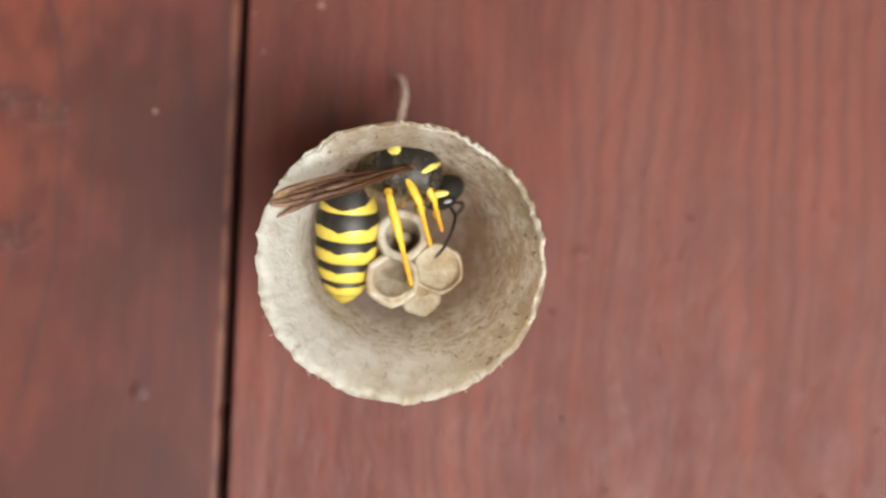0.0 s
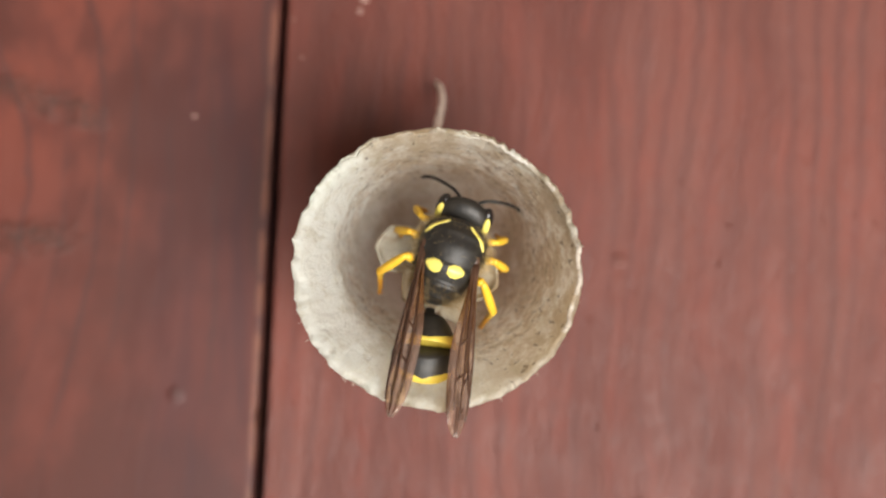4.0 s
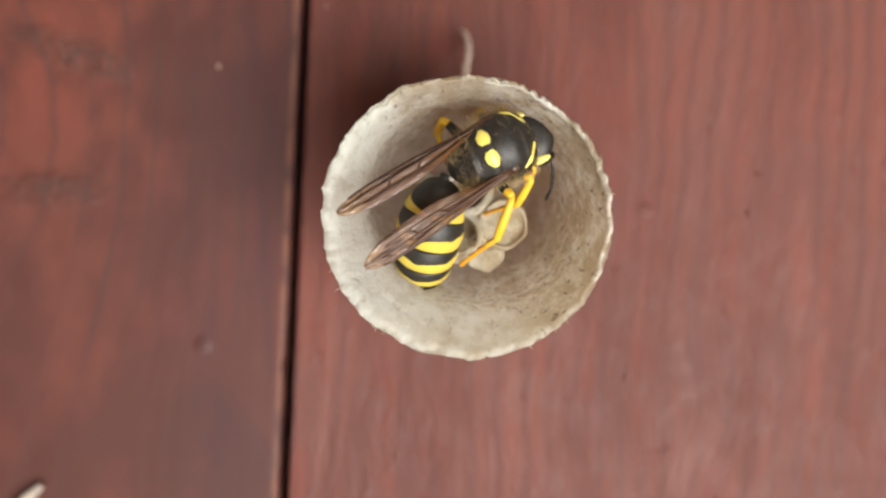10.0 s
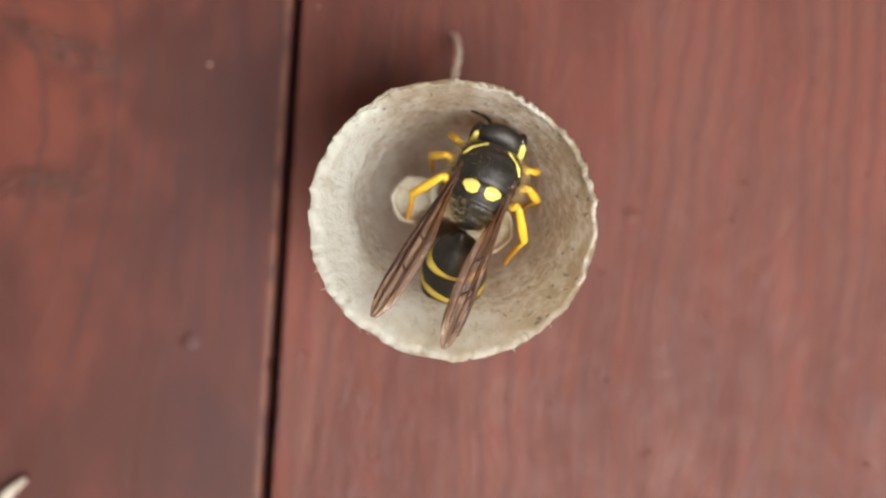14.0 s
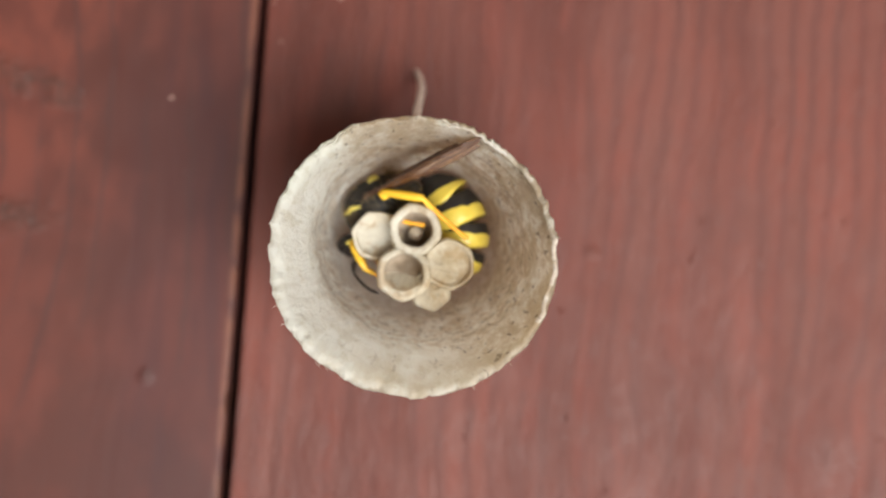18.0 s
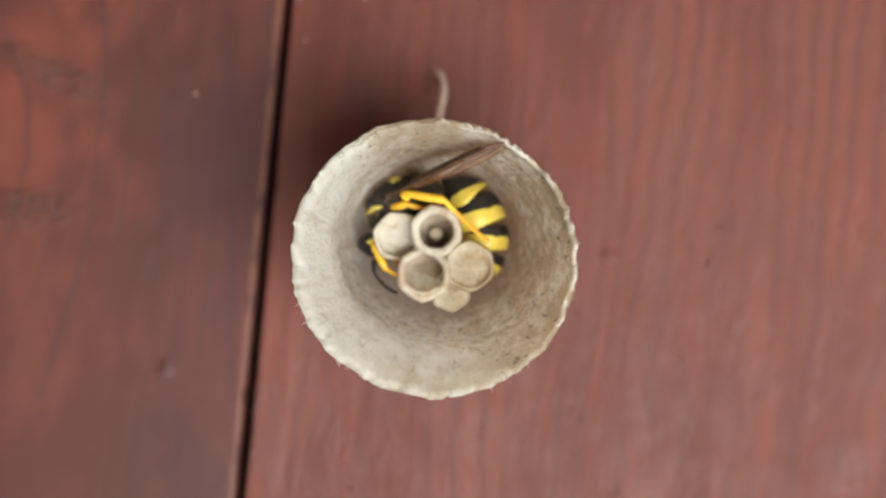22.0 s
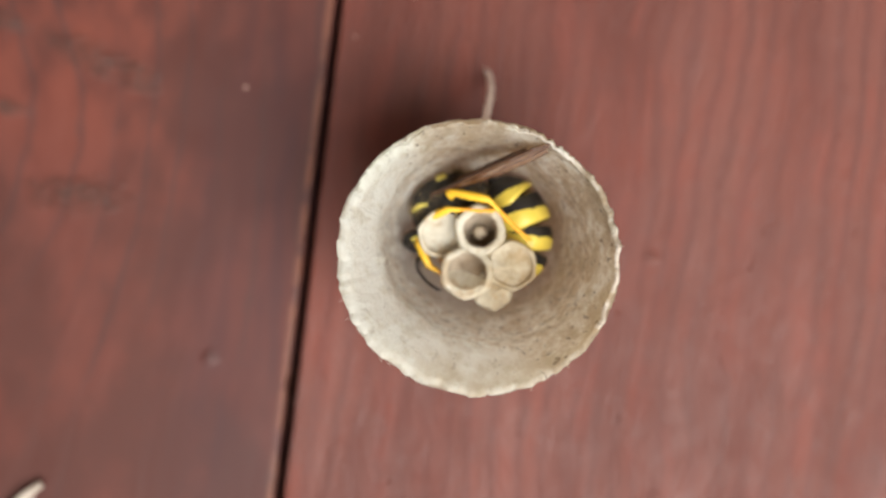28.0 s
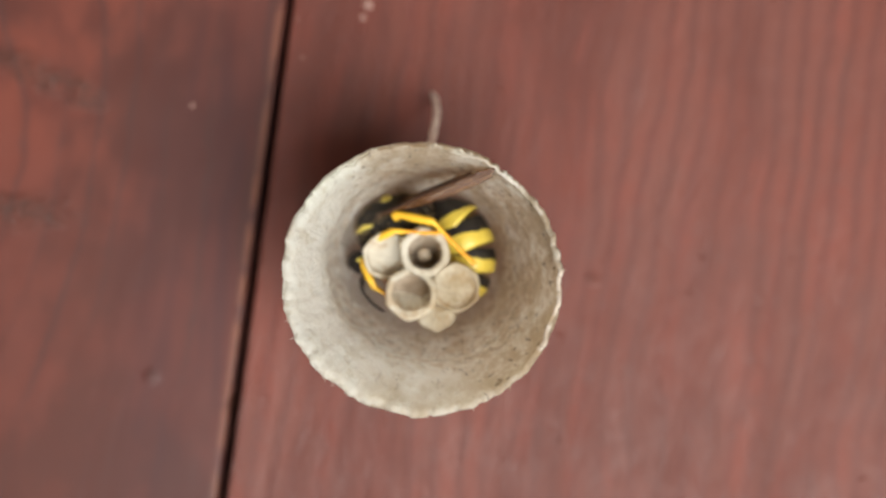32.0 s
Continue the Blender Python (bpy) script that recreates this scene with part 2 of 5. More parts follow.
def paper(name, pale, mid, dark, rings=1.0, see_through=0.22, stain=1.0, weave=1.0, age=0.0, blotch=0.0):
    """Wasp paper: chewed wood fibre laid round and round, felted, mottled brown; painted light whitens one side and
    browns the other.
    """
    n = Nodes(name)
    x, y, z = n.split(n.place())
    r = n.math("SQRT", n.math("ADD", n.math("MULTIPLY", x, x), n.math("ADD", n.math("MULTIPLY", y, y), 1e-9)))
    s = n.math("SUBTRACT", z, n.math("MULTIPLY", r, 0.55))
    wob = n.node("TexNoise", n.place(), scale=260, detail=3)
    s = n.math("ADD", s, n.math("MULTIPLY", wob, 0.0020))

    def laid(across, round_it, seed, detail=3, tough=0.6):
        k = n.math("DIVIDE", round_it, r)
        vector = n.node("CombineXYZ", n.math("MULTIPLY", x, k), n.math("ADD", n.math("MULTIPLY", y, k), seed), n.math("MULTIPLY", s, across))
        return n.node("TexNoise", vector, scale=1, detail=detail, rough=tough)
    bands, strands, fibres = laid(420 * rings, 2.6, 0.0), laid(1250, 9.0, 6.0, 4, 0.7), laid(4200, 22.0, 3.0, 3, 0.7)
    crack = laid(2100, 13.0, 8.0, 2)
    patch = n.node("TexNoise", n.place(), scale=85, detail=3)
    blot = n.node("TexNoise", n.place(), scale=330, detail=4, rough=0.6)
    grain = n.node("TexNoise", n.place(), scale=2400, detail=3, rough=0.7)
    # fall of light put into the tone: high at lower left, plus random patches
    light_side = n.math("ADD", n.math("MULTIPLY", x, -62), n.math("ADD", n.math("MULTIPLY", y, -46), n.math("MULTIPLY", n.math("SUBTRACT", patch, 0.5), 2.6)))
    colour = n.mix(n.smooth(bands, 0.36, 0.64), mid, pale)
    tan = n.math("MULTIPLY", n.smooth(blot, 0.38, 0.60), n.smooth(light_side, 0.5, -0.5, 0.10, 0.75 * stain))
    colour = n.mix(tan, colour, dark)
    # the last rounds below and beside the mouth are browner
    last = n.math("MULTIPLY", n.smooth(z, -0.0055, -0.0008), n.smooth(n.math("SUBTRACT", y, n.math("MULTIPLY", x, 0.45)), -0.0045, -0.0115))
    browned = n.math("MULTIPLY", last, n.smooth(n.math("ADD", n.math("MULTIPLY", blot, 0.5), n.math("MULTIPLY", bands, 0.5)), 0.36, 0.60, 0.10, 0.6 * stain))
    colour = n.mix(n.math("MULTIPLY", n.smooth(strands, 0.46, 0.62), 0.56 * weave), colour, dark)
    colour = n.mix(n.math("MULTIPLY", n.smooth(fibres, 0.52, 0.72), 0.42), colour, pale)
    colour = n.mix(n.math("MULTIPLY", n.smooth(grain, 0.50, 0.66), 0.22), colour, (0.40, 0.31, 0.24))
    # painted light: whiter paper towards the lower left
    colour = n.mix(n.math("MULTIPLY", n.smooth(light_side, -0.35, 0.45), n.smooth(blot, 0.30, 0.60, 1.0 * min(1, weave), 0.7 * weave)), colour, (0.93, 0.96, 0.92))
    colour = n.mix(browned, colour, dark)
    if age:
        # older rounds inside: coarser brown and dark strands with pale fibres between
        older = n.math("MULTIPLY", n.smooth(z, -0.0025, -0.0065), n.smooth(z, -0.0165, -0.0110, 0.12 * age, age))
        coarse, streak = laid(1500, 7.0, 14.0, 4, 0.75), laid(2600, 9.0, 21.0, 3, 0.7)
        colour = n.mix(n.math("MULTIPLY", n.smooth(coarse, 0.47, 0.57), n.math("MULTIPLY", older, 0.60)), colour, (0.58, 0.44, 0.29))
        colour = n.mix(n.math("MULTIPLY", n.smooth(streak, 0.56, 0.63), n.math("MULTIPLY", older, 0.55)), colour, (0.12, 0.085, 0.06))
        colour = n.mix(n.math("MULTIPLY", n.smooth(streak, 0.47, 0.38), n.math("MULTIPLY", older, 0.85)), colour, (0.94, 0.92, 0.85))
        # grey-green and tan flecks on the newer rounds
        fleck = n.node("TexNoise", n.place(), scale=620, detail=4, rough=0.65)
        colour = n.mix(n.math("MULTIPLY", n.smooth(fleck, 0.53, 0.64), 0.32 * age), colour, (0.52, 0.47, 0.31))
    if blotch:
        soil = n.node("TexNoise", n.place(), scale=430, detail=4, rough=0.65)
        colour = n.mix(n.math("MULTIPLY", n.smooth(soil, 0.50, 0.60), blotch), colour, (0.50, 0.35, 0.18))
    colour = n.mix(n.math("MULTIPLY", n.smooth(crack, 0.615, 0.68), n.smooth(light_side, 0.6, -0.3, 0.15 * weave, 0.55 * weave)), colour, (0.13, 0.092, 0.062))
    height = n.math("ADD", n.math("MULTIPLY", strands, 0.8 * weave), n.math("ADD", n.math("MULTIPLY", fibres, 0.3), n.math("ADD", n.math("MULTIPLY", grain, 0.3), n.math("MULTIPLY", blot, 1.2))))
    normal = n.bump(height, 0.75, 0.0004)
    mat = n.done(colour, 0.85, normal, specular=0.2)
    thin = n.tree.nodes.new("ShaderNodeBsdfTranslucent")
    n.put(thin.inputs[0], colour)
    n.put(thin.inputs[1], normal)
    blend = n.tree.nodes.new("ShaderNodeMixShader")
    n.put(blend.inputs[0], see_through)
    n.put(blend.inputs[1], n.bsdf.outputs[0])
    n.put(blend.inputs[2], thin.outputs[0])
    n.put(n.out.inputs[0], blend.outputs[0])
    return mat


def speckled(name, colour, other, scale, rough, depth=0.0, specular=0.5, amount=0.5, coat=0.0):
    """A material with grain at two scales."""
    n = Nodes(name)
    coarse, fine = n.node("TexNoise", n.place(), scale=scale, detail=4), n.node("TexNoise", n.place(), scale=scale * 9, detail=2)
    both = n.math("ADD", n.math("MULTIPLY", coarse, 0.65), n.math("MULTIPLY", fine, 0.35))
    normal = n.bump(both, 0.5, depth) if depth else None
    return n.done(n.mix(n.math("MULTIPLY", n.smooth(both, 0.4, 0.62), amount), colour, other), n.smooth(fine, 0.3, 0.7, rough * 0.85, min(1, rough * 1.15)), normal, specular=specular, coat=coat)


WOOD = stained_wood()
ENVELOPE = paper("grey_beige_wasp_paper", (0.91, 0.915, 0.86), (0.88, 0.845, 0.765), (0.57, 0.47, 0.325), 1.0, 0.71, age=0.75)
RIM_WHITE = paper("white_rim_wasp_paper", (0.90, 0.89, 0.84), (0.84, 0.80, 0.73), (0.60, 0.51, 0.39), 1.0, 0.5, 0.6, 0.7)
# brown cell inside, used again as painted shade in the notched cell
LINING_AND_SHADE = paper("brown_cell_lining_and_shade", (0.42, 0.30, 0.18), (0.33, 0.225, 0.125), (0.16, 0.10, 0.055), 0.8, 0.2, 1.0, 0.3)
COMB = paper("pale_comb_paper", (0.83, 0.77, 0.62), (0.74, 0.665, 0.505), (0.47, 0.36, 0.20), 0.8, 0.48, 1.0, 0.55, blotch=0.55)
SILK = speckled("pale_dried_fibre", (0.50, 0.45, 0.39), (0.34, 0.28, 0.23), 900, 0.8, 0.0002)
FIBRE = speckled("pale_paper_fibre", (0.84, 0.79, 0.71), (0.66, 0.58, 0.49), 900, 0.85, 0.0002)
LIME = speckled("dried_lime", (0.34, 0.22, 0.19), (0.24, 0.13, 0.11), 700, 0.8, 0.0002)
CONCRETE = speckled("grey_concrete", (0.52, 0.495, 0.47), (0.42, 0.40, 0.38), 14, 0.85, 0.002)
PLASTER = speckled("brown_plaster", (0.29, 0.23, 0.19), (0.23, 0.18, 0.14), 9, 0.9, 0.002)
GRASS = speckled("grey_gravel", (0.16, 0.15, 0.14), (0.10, 0.095, 0.09), 6, 0.9, 0.01)


# ---- mesh helpers ----
def mesh_of(name, verts, faces, materials, smooth=True, slots=None):
    me = bpy.data.meshes.new(name)
    me.from_pydata([tuple(c * MM for c in p) for p in verts], [], faces)
    for m in materials:
        me.materials.append(m)
    if slots:
        me.polygons.foreach_set("material_index", slots)
    me.polygons.foreach_set("use_smooth", [smooth] * len(me.polygons))
    me.update()
    return me


def part(name, data, parent, label="", m=None):
    ob = new(name, data)
    ob.parent = parent
    if m is not None:
        ob.matrix_basis = m
    return tagged(ob, label)


def loft(rings, close_start=False, close_end=False, wrap=True):
    """Rings of equal length joined into a skin."""
    verts = [p for ring in rings for p in ring]
    k = len(rings[0])
    faces = []
    for i in range(len(rings) - 1):
        for j in range(k if wrap else k - 1):
            a, b = i * k + j, i * k + (j + 1) % k
            faces.append((a, b, b + k, a + k))
    if close_start:
        faces.append(tuple(range(k))[::-1])
    if close_end:
        faces.append(tuple(range(len(verts) - k, len(verts))))
    return verts, faces


def tube(points, radii, sides=8, flat=1.0):
    """A tapered tube along points; flat squeezes it to a ribbon."""
    pts = [Vector(p) for p in points]
    rings, up = [], Vector((0.3, 0.2, 1)).normalized()
    for i, p in enumerate(pts):
        d = (pts[min(i + 1, len(pts) - 1)] - pts[max(i - 1, 0)]).normalized()
        side = d.cross(up)
        side = side.normalized() if side.length > 1e-3 else Vector((1, 0, 0))
        up = side.cross(d).normalized()
        r = radii[i]
        rings.append([tuple(p + side * (r * math.cos(a)) + up * (r * flat * math.sin(a))) for a in (2 * math.pi * j / sides for j in range(sides))])
    return loft(rings, True, True)


def joined(*skins):
    verts, faces = [], []
    for v, f in skins:
        k = len(verts)
        verts += v
        faces += [tuple(i + k for i in face) for face in f]
    return verts, faces


def rough(*p, scale=1.0):
    return noise.noise(Vector(p) * scale)


# ---- the porch: boarded ceiling; added unseen walls with a doorway, floor, ground outside ----
def board_skin(left, right, detailed):
    """One board, its underside at w = -28, with worn rounded edges."""
    section = [(left, -46), (left, -28.6), (left + 0.06, -28.25), (left + 0.22, -28.05), (left + 0.6, -28.0)]
    section += [(right - 0.6, -28.0), (right - 0.22, -28.05), (right - 0.06, -28.25), (right, -28.6), (right, -46)]
    stops = [-518.0] + [v * 1.0 for v in range(-70, 71)] + [696.0] if detailed else [-518.0, 696.0]
    rings = []
    for v in stops:
        ring = []
        for i, (u, w) in enumerate(section):
            if detailed and 1 <= i <= 8:
                sign = 1 if i < 5 else -1
                edge = max(0.0, 1 - min(u - left, right - u))
                u += sign * edge * (0.07 * rough(v, i * 0.3, left, scale=0.21) + 0.04 * rough(v, left, 1.7, scale=0.9) - 0.0025 * max(-60, min(60, v)))
                if i >= 5 and abs(v + 17.3) < 1.3 and right < 0:
                    u -= edge * 0.35 * (1 - abs(v + 17.3) / 1.3)
            ring.append((u, v, w))
        rings.append(ring)
    return loft(rings, wrap=False)


def ceiling():
    skins = []
    for k in range(-12, 17):
        left, right = -19.14 + 120 * k + 0.48, -19.14 + 120 * (k + 1) - 0.48
        skins.append(board_skin(left, right, k in (-1, 0)))
    k = -12 * 120 - 19.14
    top = [(k, -518, -44), (k + 29 * 120, -518, -44), (k + 29 * 120, 696, -44), (k, 696, -44)]
    skins.append((top, [(0, 1, 2, 3)]))
    verts, faces = joined(*skins)
    ob = new("ceiling", mesh_of("ceiling", verts, faces, [WOOD], smooth=False))
    ob.matrix_world = HANG
    return tagged(ob, "red-brown stained wooden boards with a narrow dark joint", "ceiling", kind="structure")


CEILING = ceiling()


def slab(name, low, high, material, label, category):
    (x0, y0, z0), (x1, y1, z1) = low, high
    bm = bmesh.new()
    bmesh.ops.create_cube(bm, size=1, matrix=Matrix.LocRotScale(((x0 + x1) / 2, (y0 + y1) / 2, (z0 + z1) / 2), None, (x1 - x0, y1 - y0, z1 - z0)))
    bmesh.ops.bevel(bm, geom=bm.edges[:], offset=0.006, segments=2, affect="EDGES")
    me = bpy.data.meshes.new(name)
    bm.to_mesh(me)
    me.materials.append(material)
    return tagged(new(name, me), label, category, kind="structure")


# unseen walls and roof, added to close in the light around one opening
slab("wall_back", (-1.55, -0.85, 0), (2.0, -0.7, 2.40), PLASTER, "unseen plain brown plaster wall added to close the porch", "wall")
slab("wall_west", (-1.70, -0.85, 0), (-1.55, 0.36, 2.40), PLASTER, "unseen plain brown plaster side wall added to the porch", "wall")
slab("wall_east", (2.0, -0.85, 0), (2.15, 0.36, 2.40), PLASTER, "unseen plain brown plaster side wall added to the porch", "wall")
slab("wall_front_west", (-1.70, 0.36, 0), (-0.35, 0.51, 2.40), PLASTER, "unseen plain brown plaster wall added beside the open doorway", "wall")
slab("wall_front_east", (1.30, 0.36, 0), (2.15, 0.51, 2.40), PLASTER, "unseen plain brown plaster wall added beside the open doorway", "wall")
slab("wall_front_lintel", (-0.35, 0.36, 2.05), (1.30, 0.51, 2.40), PLASTER, "unseen plain brown plaster wall added above the open doorway", "wall")
slab("floor", (-1.70, -0.85, -0.15), (2.15, 1.2, 0.0), CONCRETE, "plain grey concrete porch floor", "floor")
slab("roof", (-1.9, -1.05, 2.425), (2.35, 0.87, 2.55), PLASTER, "unseen plain dark flat roof added above the boards", "roof")


def ground():
    n, reach = 24, 600.0
    verts, faces = [], []
    for i in range(n + 1):
        for j in range(n + 1):
            a, b = 2 * i / n - 1, 2 * j / n - 1
            x, y = reach * a ** 3, reach * b ** 3
            verts.append((x, y, -0.12 + 0.02 * noise.noise((x * 0.3, y * 0.3, 0))))
    for i in range(n):
        for j in range(n):
            k = i * (n + 1) + j
            faces.append((k, k + n + 1, k + n + 2, k + 1))
    me = bpy.data.meshes.new("ground")
    me.from_pydata(verts, [], faces)
    me.materials.append(GRASS)
    return tagged(new("ground", me), "grey gravel ground outside the porch", "ground", kind="structure")


ground()


# ---- small marks on the boards ----
def dab(u, v, size, seed):
    """A flat dried drop stuck to the boards."""
    rings, k = [], 12
    for step, (r, h) in enumerate(((1.0, -0.05), (0.85, 0.10), (0.5, 0.2), (0.06, 0.24))):
        rings.append([(u + size * r * (1 + 0.35 * rough(j * 1.7, seed, 0)) * math.cos(2 * math.pi * j / k),
                       v + size * r * (1 + 0.35 * rough(j * 1.3, seed, 4)) * math.sin(2 * math.pi * j / k), -28 + h * size * 1.3) for j in range(k)])
    return loft(rings, close_end=True)


for i, (u, v, size) in enumerate(((-10.2, 29.9, 0.62), (-10.6, 28.4, 0.34), (-28.5, 15.7, 0.24), (-16.8, 22.9, 0.18), (-18.0, 27.2, 0.16))):
    verts, faces = dab(u, v, size, i * 3.1)
    part("pale_speck", mesh_of("pale_speck", verts, faces, [LIME]), CEILING, "dried pale droplet")


def tuft():
    """A forked scrap of pale dried fibre stuck under the boards."""
    ob = new("dried_fibre_scrap")
    ob.matrix_world = hung(-49.5, -36.3, -27.4)
    a = [(-1.5, -2.2, 0), (-0.3, -0.6, 0.5), (0.6, 1.0, 0.7), (1.9, 2.8, 0.7), (3.4, 4.3, 0.2)]
    b = [(-0.4, -0.7, 0.4), (0.1, -1.8, 0.6), (0.6, -3.0, 0.2)]
    part("long_strand", mesh_of("long_strand", *tube(a, [0.9, 1.05, 0.8, 0.62, 0.42], 10, 0.7), [SILK]), ob)
    part("short_strand", mesh_of("short_strand", *tube(b, [0.7, 0.75, 0.5], 10, 0.7), [SILK]), ob)
    return tagged(ob, "pale dried forked fibre scrap stuck to red board", "fibre scrap")


tuft()


# ---- the nest ----
def curve_through(points, count):
    """Smooth samples along control points (Catmull-Rom)."""
    pts = [Vector(p) for p in points]
    pts = [pts[0] * 2 - pts[1], *pts, pts[-1] * 2 - pts[-2]]
    out = []
    for k in range(count):
        x = k / (count - 1) * (len(pts) - 3)
        i = min(int(x), len(pts) - 4)
        f = x - i
        p0, p1, p2, p3 = pts[i:i + 4]
        out.append(0.5 * (2 * p1 + (p2 - p0) * f + (2 * p0 - 5 * p1 + 4 * p2 - p3) * f * f + (3 * p1 - p0 - 3 * p2 + p3) * f ** 3))
    return out


def rim_edge(a):
    """How far the torn rim stands out (w) and its radius factor at an angle."""
    x, y = math.cos(a), math.sin(a)
    tooth = 0.4 * rough(x * 7, y * 7, 2) + 0.5 * rough(x * 17, y * 17, 5) + 0.35 * rough(x * 38, y * 38, 1)
    # scalloped mouthfuls of paper, plainest on the whitened side
    side = 0.45 + 0.55 * max(0.0, math.cos(a - radians(225)))
    bite = side * (0.5 - abs(rough(x * 8.5, y * 8.5, 13)) * 2.2) + 0.4 * side * (0.4 - abs(rough(x * 19, y * 19, 3)) * 2)
    return 0.9 * tooth + 0.5 * rough(x * 2.2, y * 2.2, 9) + 0.3 * bite, 1 + 0.02 * rough(x * 3.1, y * 3.1, 1) + 0.022 * tooth + 0.020 * bite


INNER = [(12.35, 0.0, 0), (11.55, -2.2, 0), (10.6, -5.0, 0), (9.6, -8.2, 0), (8.7, -11.5, 0), (7.9, -15, 0), (6.0, -18.6, 0), (3.4, -21, 0), (0.3, -21.8, 0)]


def slump(w):
    """How far the cup's axis has moved across and along the boards at depth w: its floor lies off the mouth's centre."""
    f = max(0.0, min(1.0, -w / 13))
    f = f * f * (3 - 2 * f)
    return -0.2 * f, 1.3 * f


def room(w):
    """The cavity's radius at depth w."""
    for (r0, w0, _), (r1, w1, _) in zip(INNER, INNER[1:]):
        if w >= w1:
            break
    return r0 + (r1 - r0) * max(0.0, min(1.0, (w0 - w) / (w0 - w1)))


def envelope(parent):
    k = 240
    inner = curve_through(INNER, 54)
    outer = curve_through([(12.55, 0.0, 0), (12.85, -2.5, 0), (13.05, -6, 0), (12.7, -10, 0), (11.7, -14.5, 0), (9.9, -18.5, 0), (7.0, -21.8, 0), (3.8, -23.6, 0), (1.6, -24.6, 0)], 40)
    rings = []
    for side, line in (("out", outer[::-1]), ("in", inner)):
        for i, p in enumerate(line):
            share = (1 - i / (len(line) - 1)) if side == "out" else i / (len(line) - 1)
            near = max(0.0, 1 - share * 9)
            ring = []
            for j in range(k):
                a = 2 * math.pi * j / k
                x, y = math.cos(a), math.sin(a)
                lift, swell = rim_edge(a)
                # paper laid in rounds: low ridges that wander
                ridge = 0.12 * rough(x * 1.4, y * 1.4, p.y * 0.9 + (30 if side == "out" else 0)) + 0.07 * rough(x * 4, y * 4, p.y * 2.0 + 11) + 0.16 * rough(x * 5.5, y * 5.5, p.y * 0.45 + 3)
                r = p.x * (1 + (swell - 1) * (0.35 + 0.65 * near)) + ridge * (1.5 if side == "out" else 1.0) * min(1, p.x / 5)
                if side == "in":
                    # broad rolled lip on the whitened side
                    r -= 2.1 * max(0.0, math.cos((a - radians(226)) * 0.62)) ** 2 * math.exp(-((p.y + 3.8) / 3.4) ** 2) * (abs((a - radians(226) + math.pi) % (2 * math.pi) - math.pi) < 2.5)
                    # the wall below the comb leans in
                    lean = max(0.0, min(1.0, (-p.y - 3) / 8)) * max(0.0, min(1.0, (p.y + 21.5) / 3))
                    r -= 1.5 * lean * max(0.0, math.cos(a - radians(255))) ** 1.5
                if side == "out":
                    # fuller on the shaded upper side
                    r += 0.45 * max(0.0, math.cos(a - radians(128))) ** 2 * math.sin(math.pi * min(1, share * 1.4)) * (1 if share < 0.71 else 0)
                du, dv = slump(p.y) if side == "in" else (0.0, 0.0)
                ring.append((r * x + du, r * y * 0.973 + dv, p.y + lift * near))
            rings.append(ring)
    verts, faces = loft(rings, close_start=True, close_end=True)
    slots = [1 if i // k in (38, 39, 40) and not 80 < 360 * (i % k) / k < 335 and rough(math.cos(2 * math.pi * (i % k) / k) * 5, math.sin(2 * math.pi * (i % k) / k) * 5, 21) > -0.05 else 0 for i in range(len(faces))]
    return part("envelope", mesh_of("envelope", verts, faces, [ENVELOPE, RIM_WHITE], slots=slots), parent, "thin grey-beige paper shell with torn rim")


def flake(parent, start, stop, width, out, seed):
    """A thin torn paper strip along the rim."""
    k, rings = 46, []
    for i in range(k):
        f = i / (k - 1)
        a = radians(start + (stop - start) * f)
        lift, swell = rim_edge(a)
        taper = math.sin(math.pi * min(1, max(0.02, f))) ** 0.6
        torn = 1 + 0.5 * rough(f * 11, seed, 0) + 0.3 * rough(f * 29, seed, 3)
        w0, w1 = lift + 0.02, lift - width * taper * torn
        r = 12.5 * swell + out
        x, y = math.cos(a), math.sin(a) * 0.973
        ring = []
        for rr, w in ((r + 0.08, w0), (r + 0.22 + 0.25 * out, (w0 + w1) / 2), (r + 0.10, w1), (r + 0.0, w1), (r + 0.1 + 0.2 * out, (w0 + w1) / 2), (r - 0.06, w0)):
            ring.append((rr * x, rr * y, w))
        rings.append(ring)
    part("rim_flake", mesh_of("rim_flake", *loft(rings, True, True), [ENVELOPE]), parent, "pale torn paper flake on the rim")


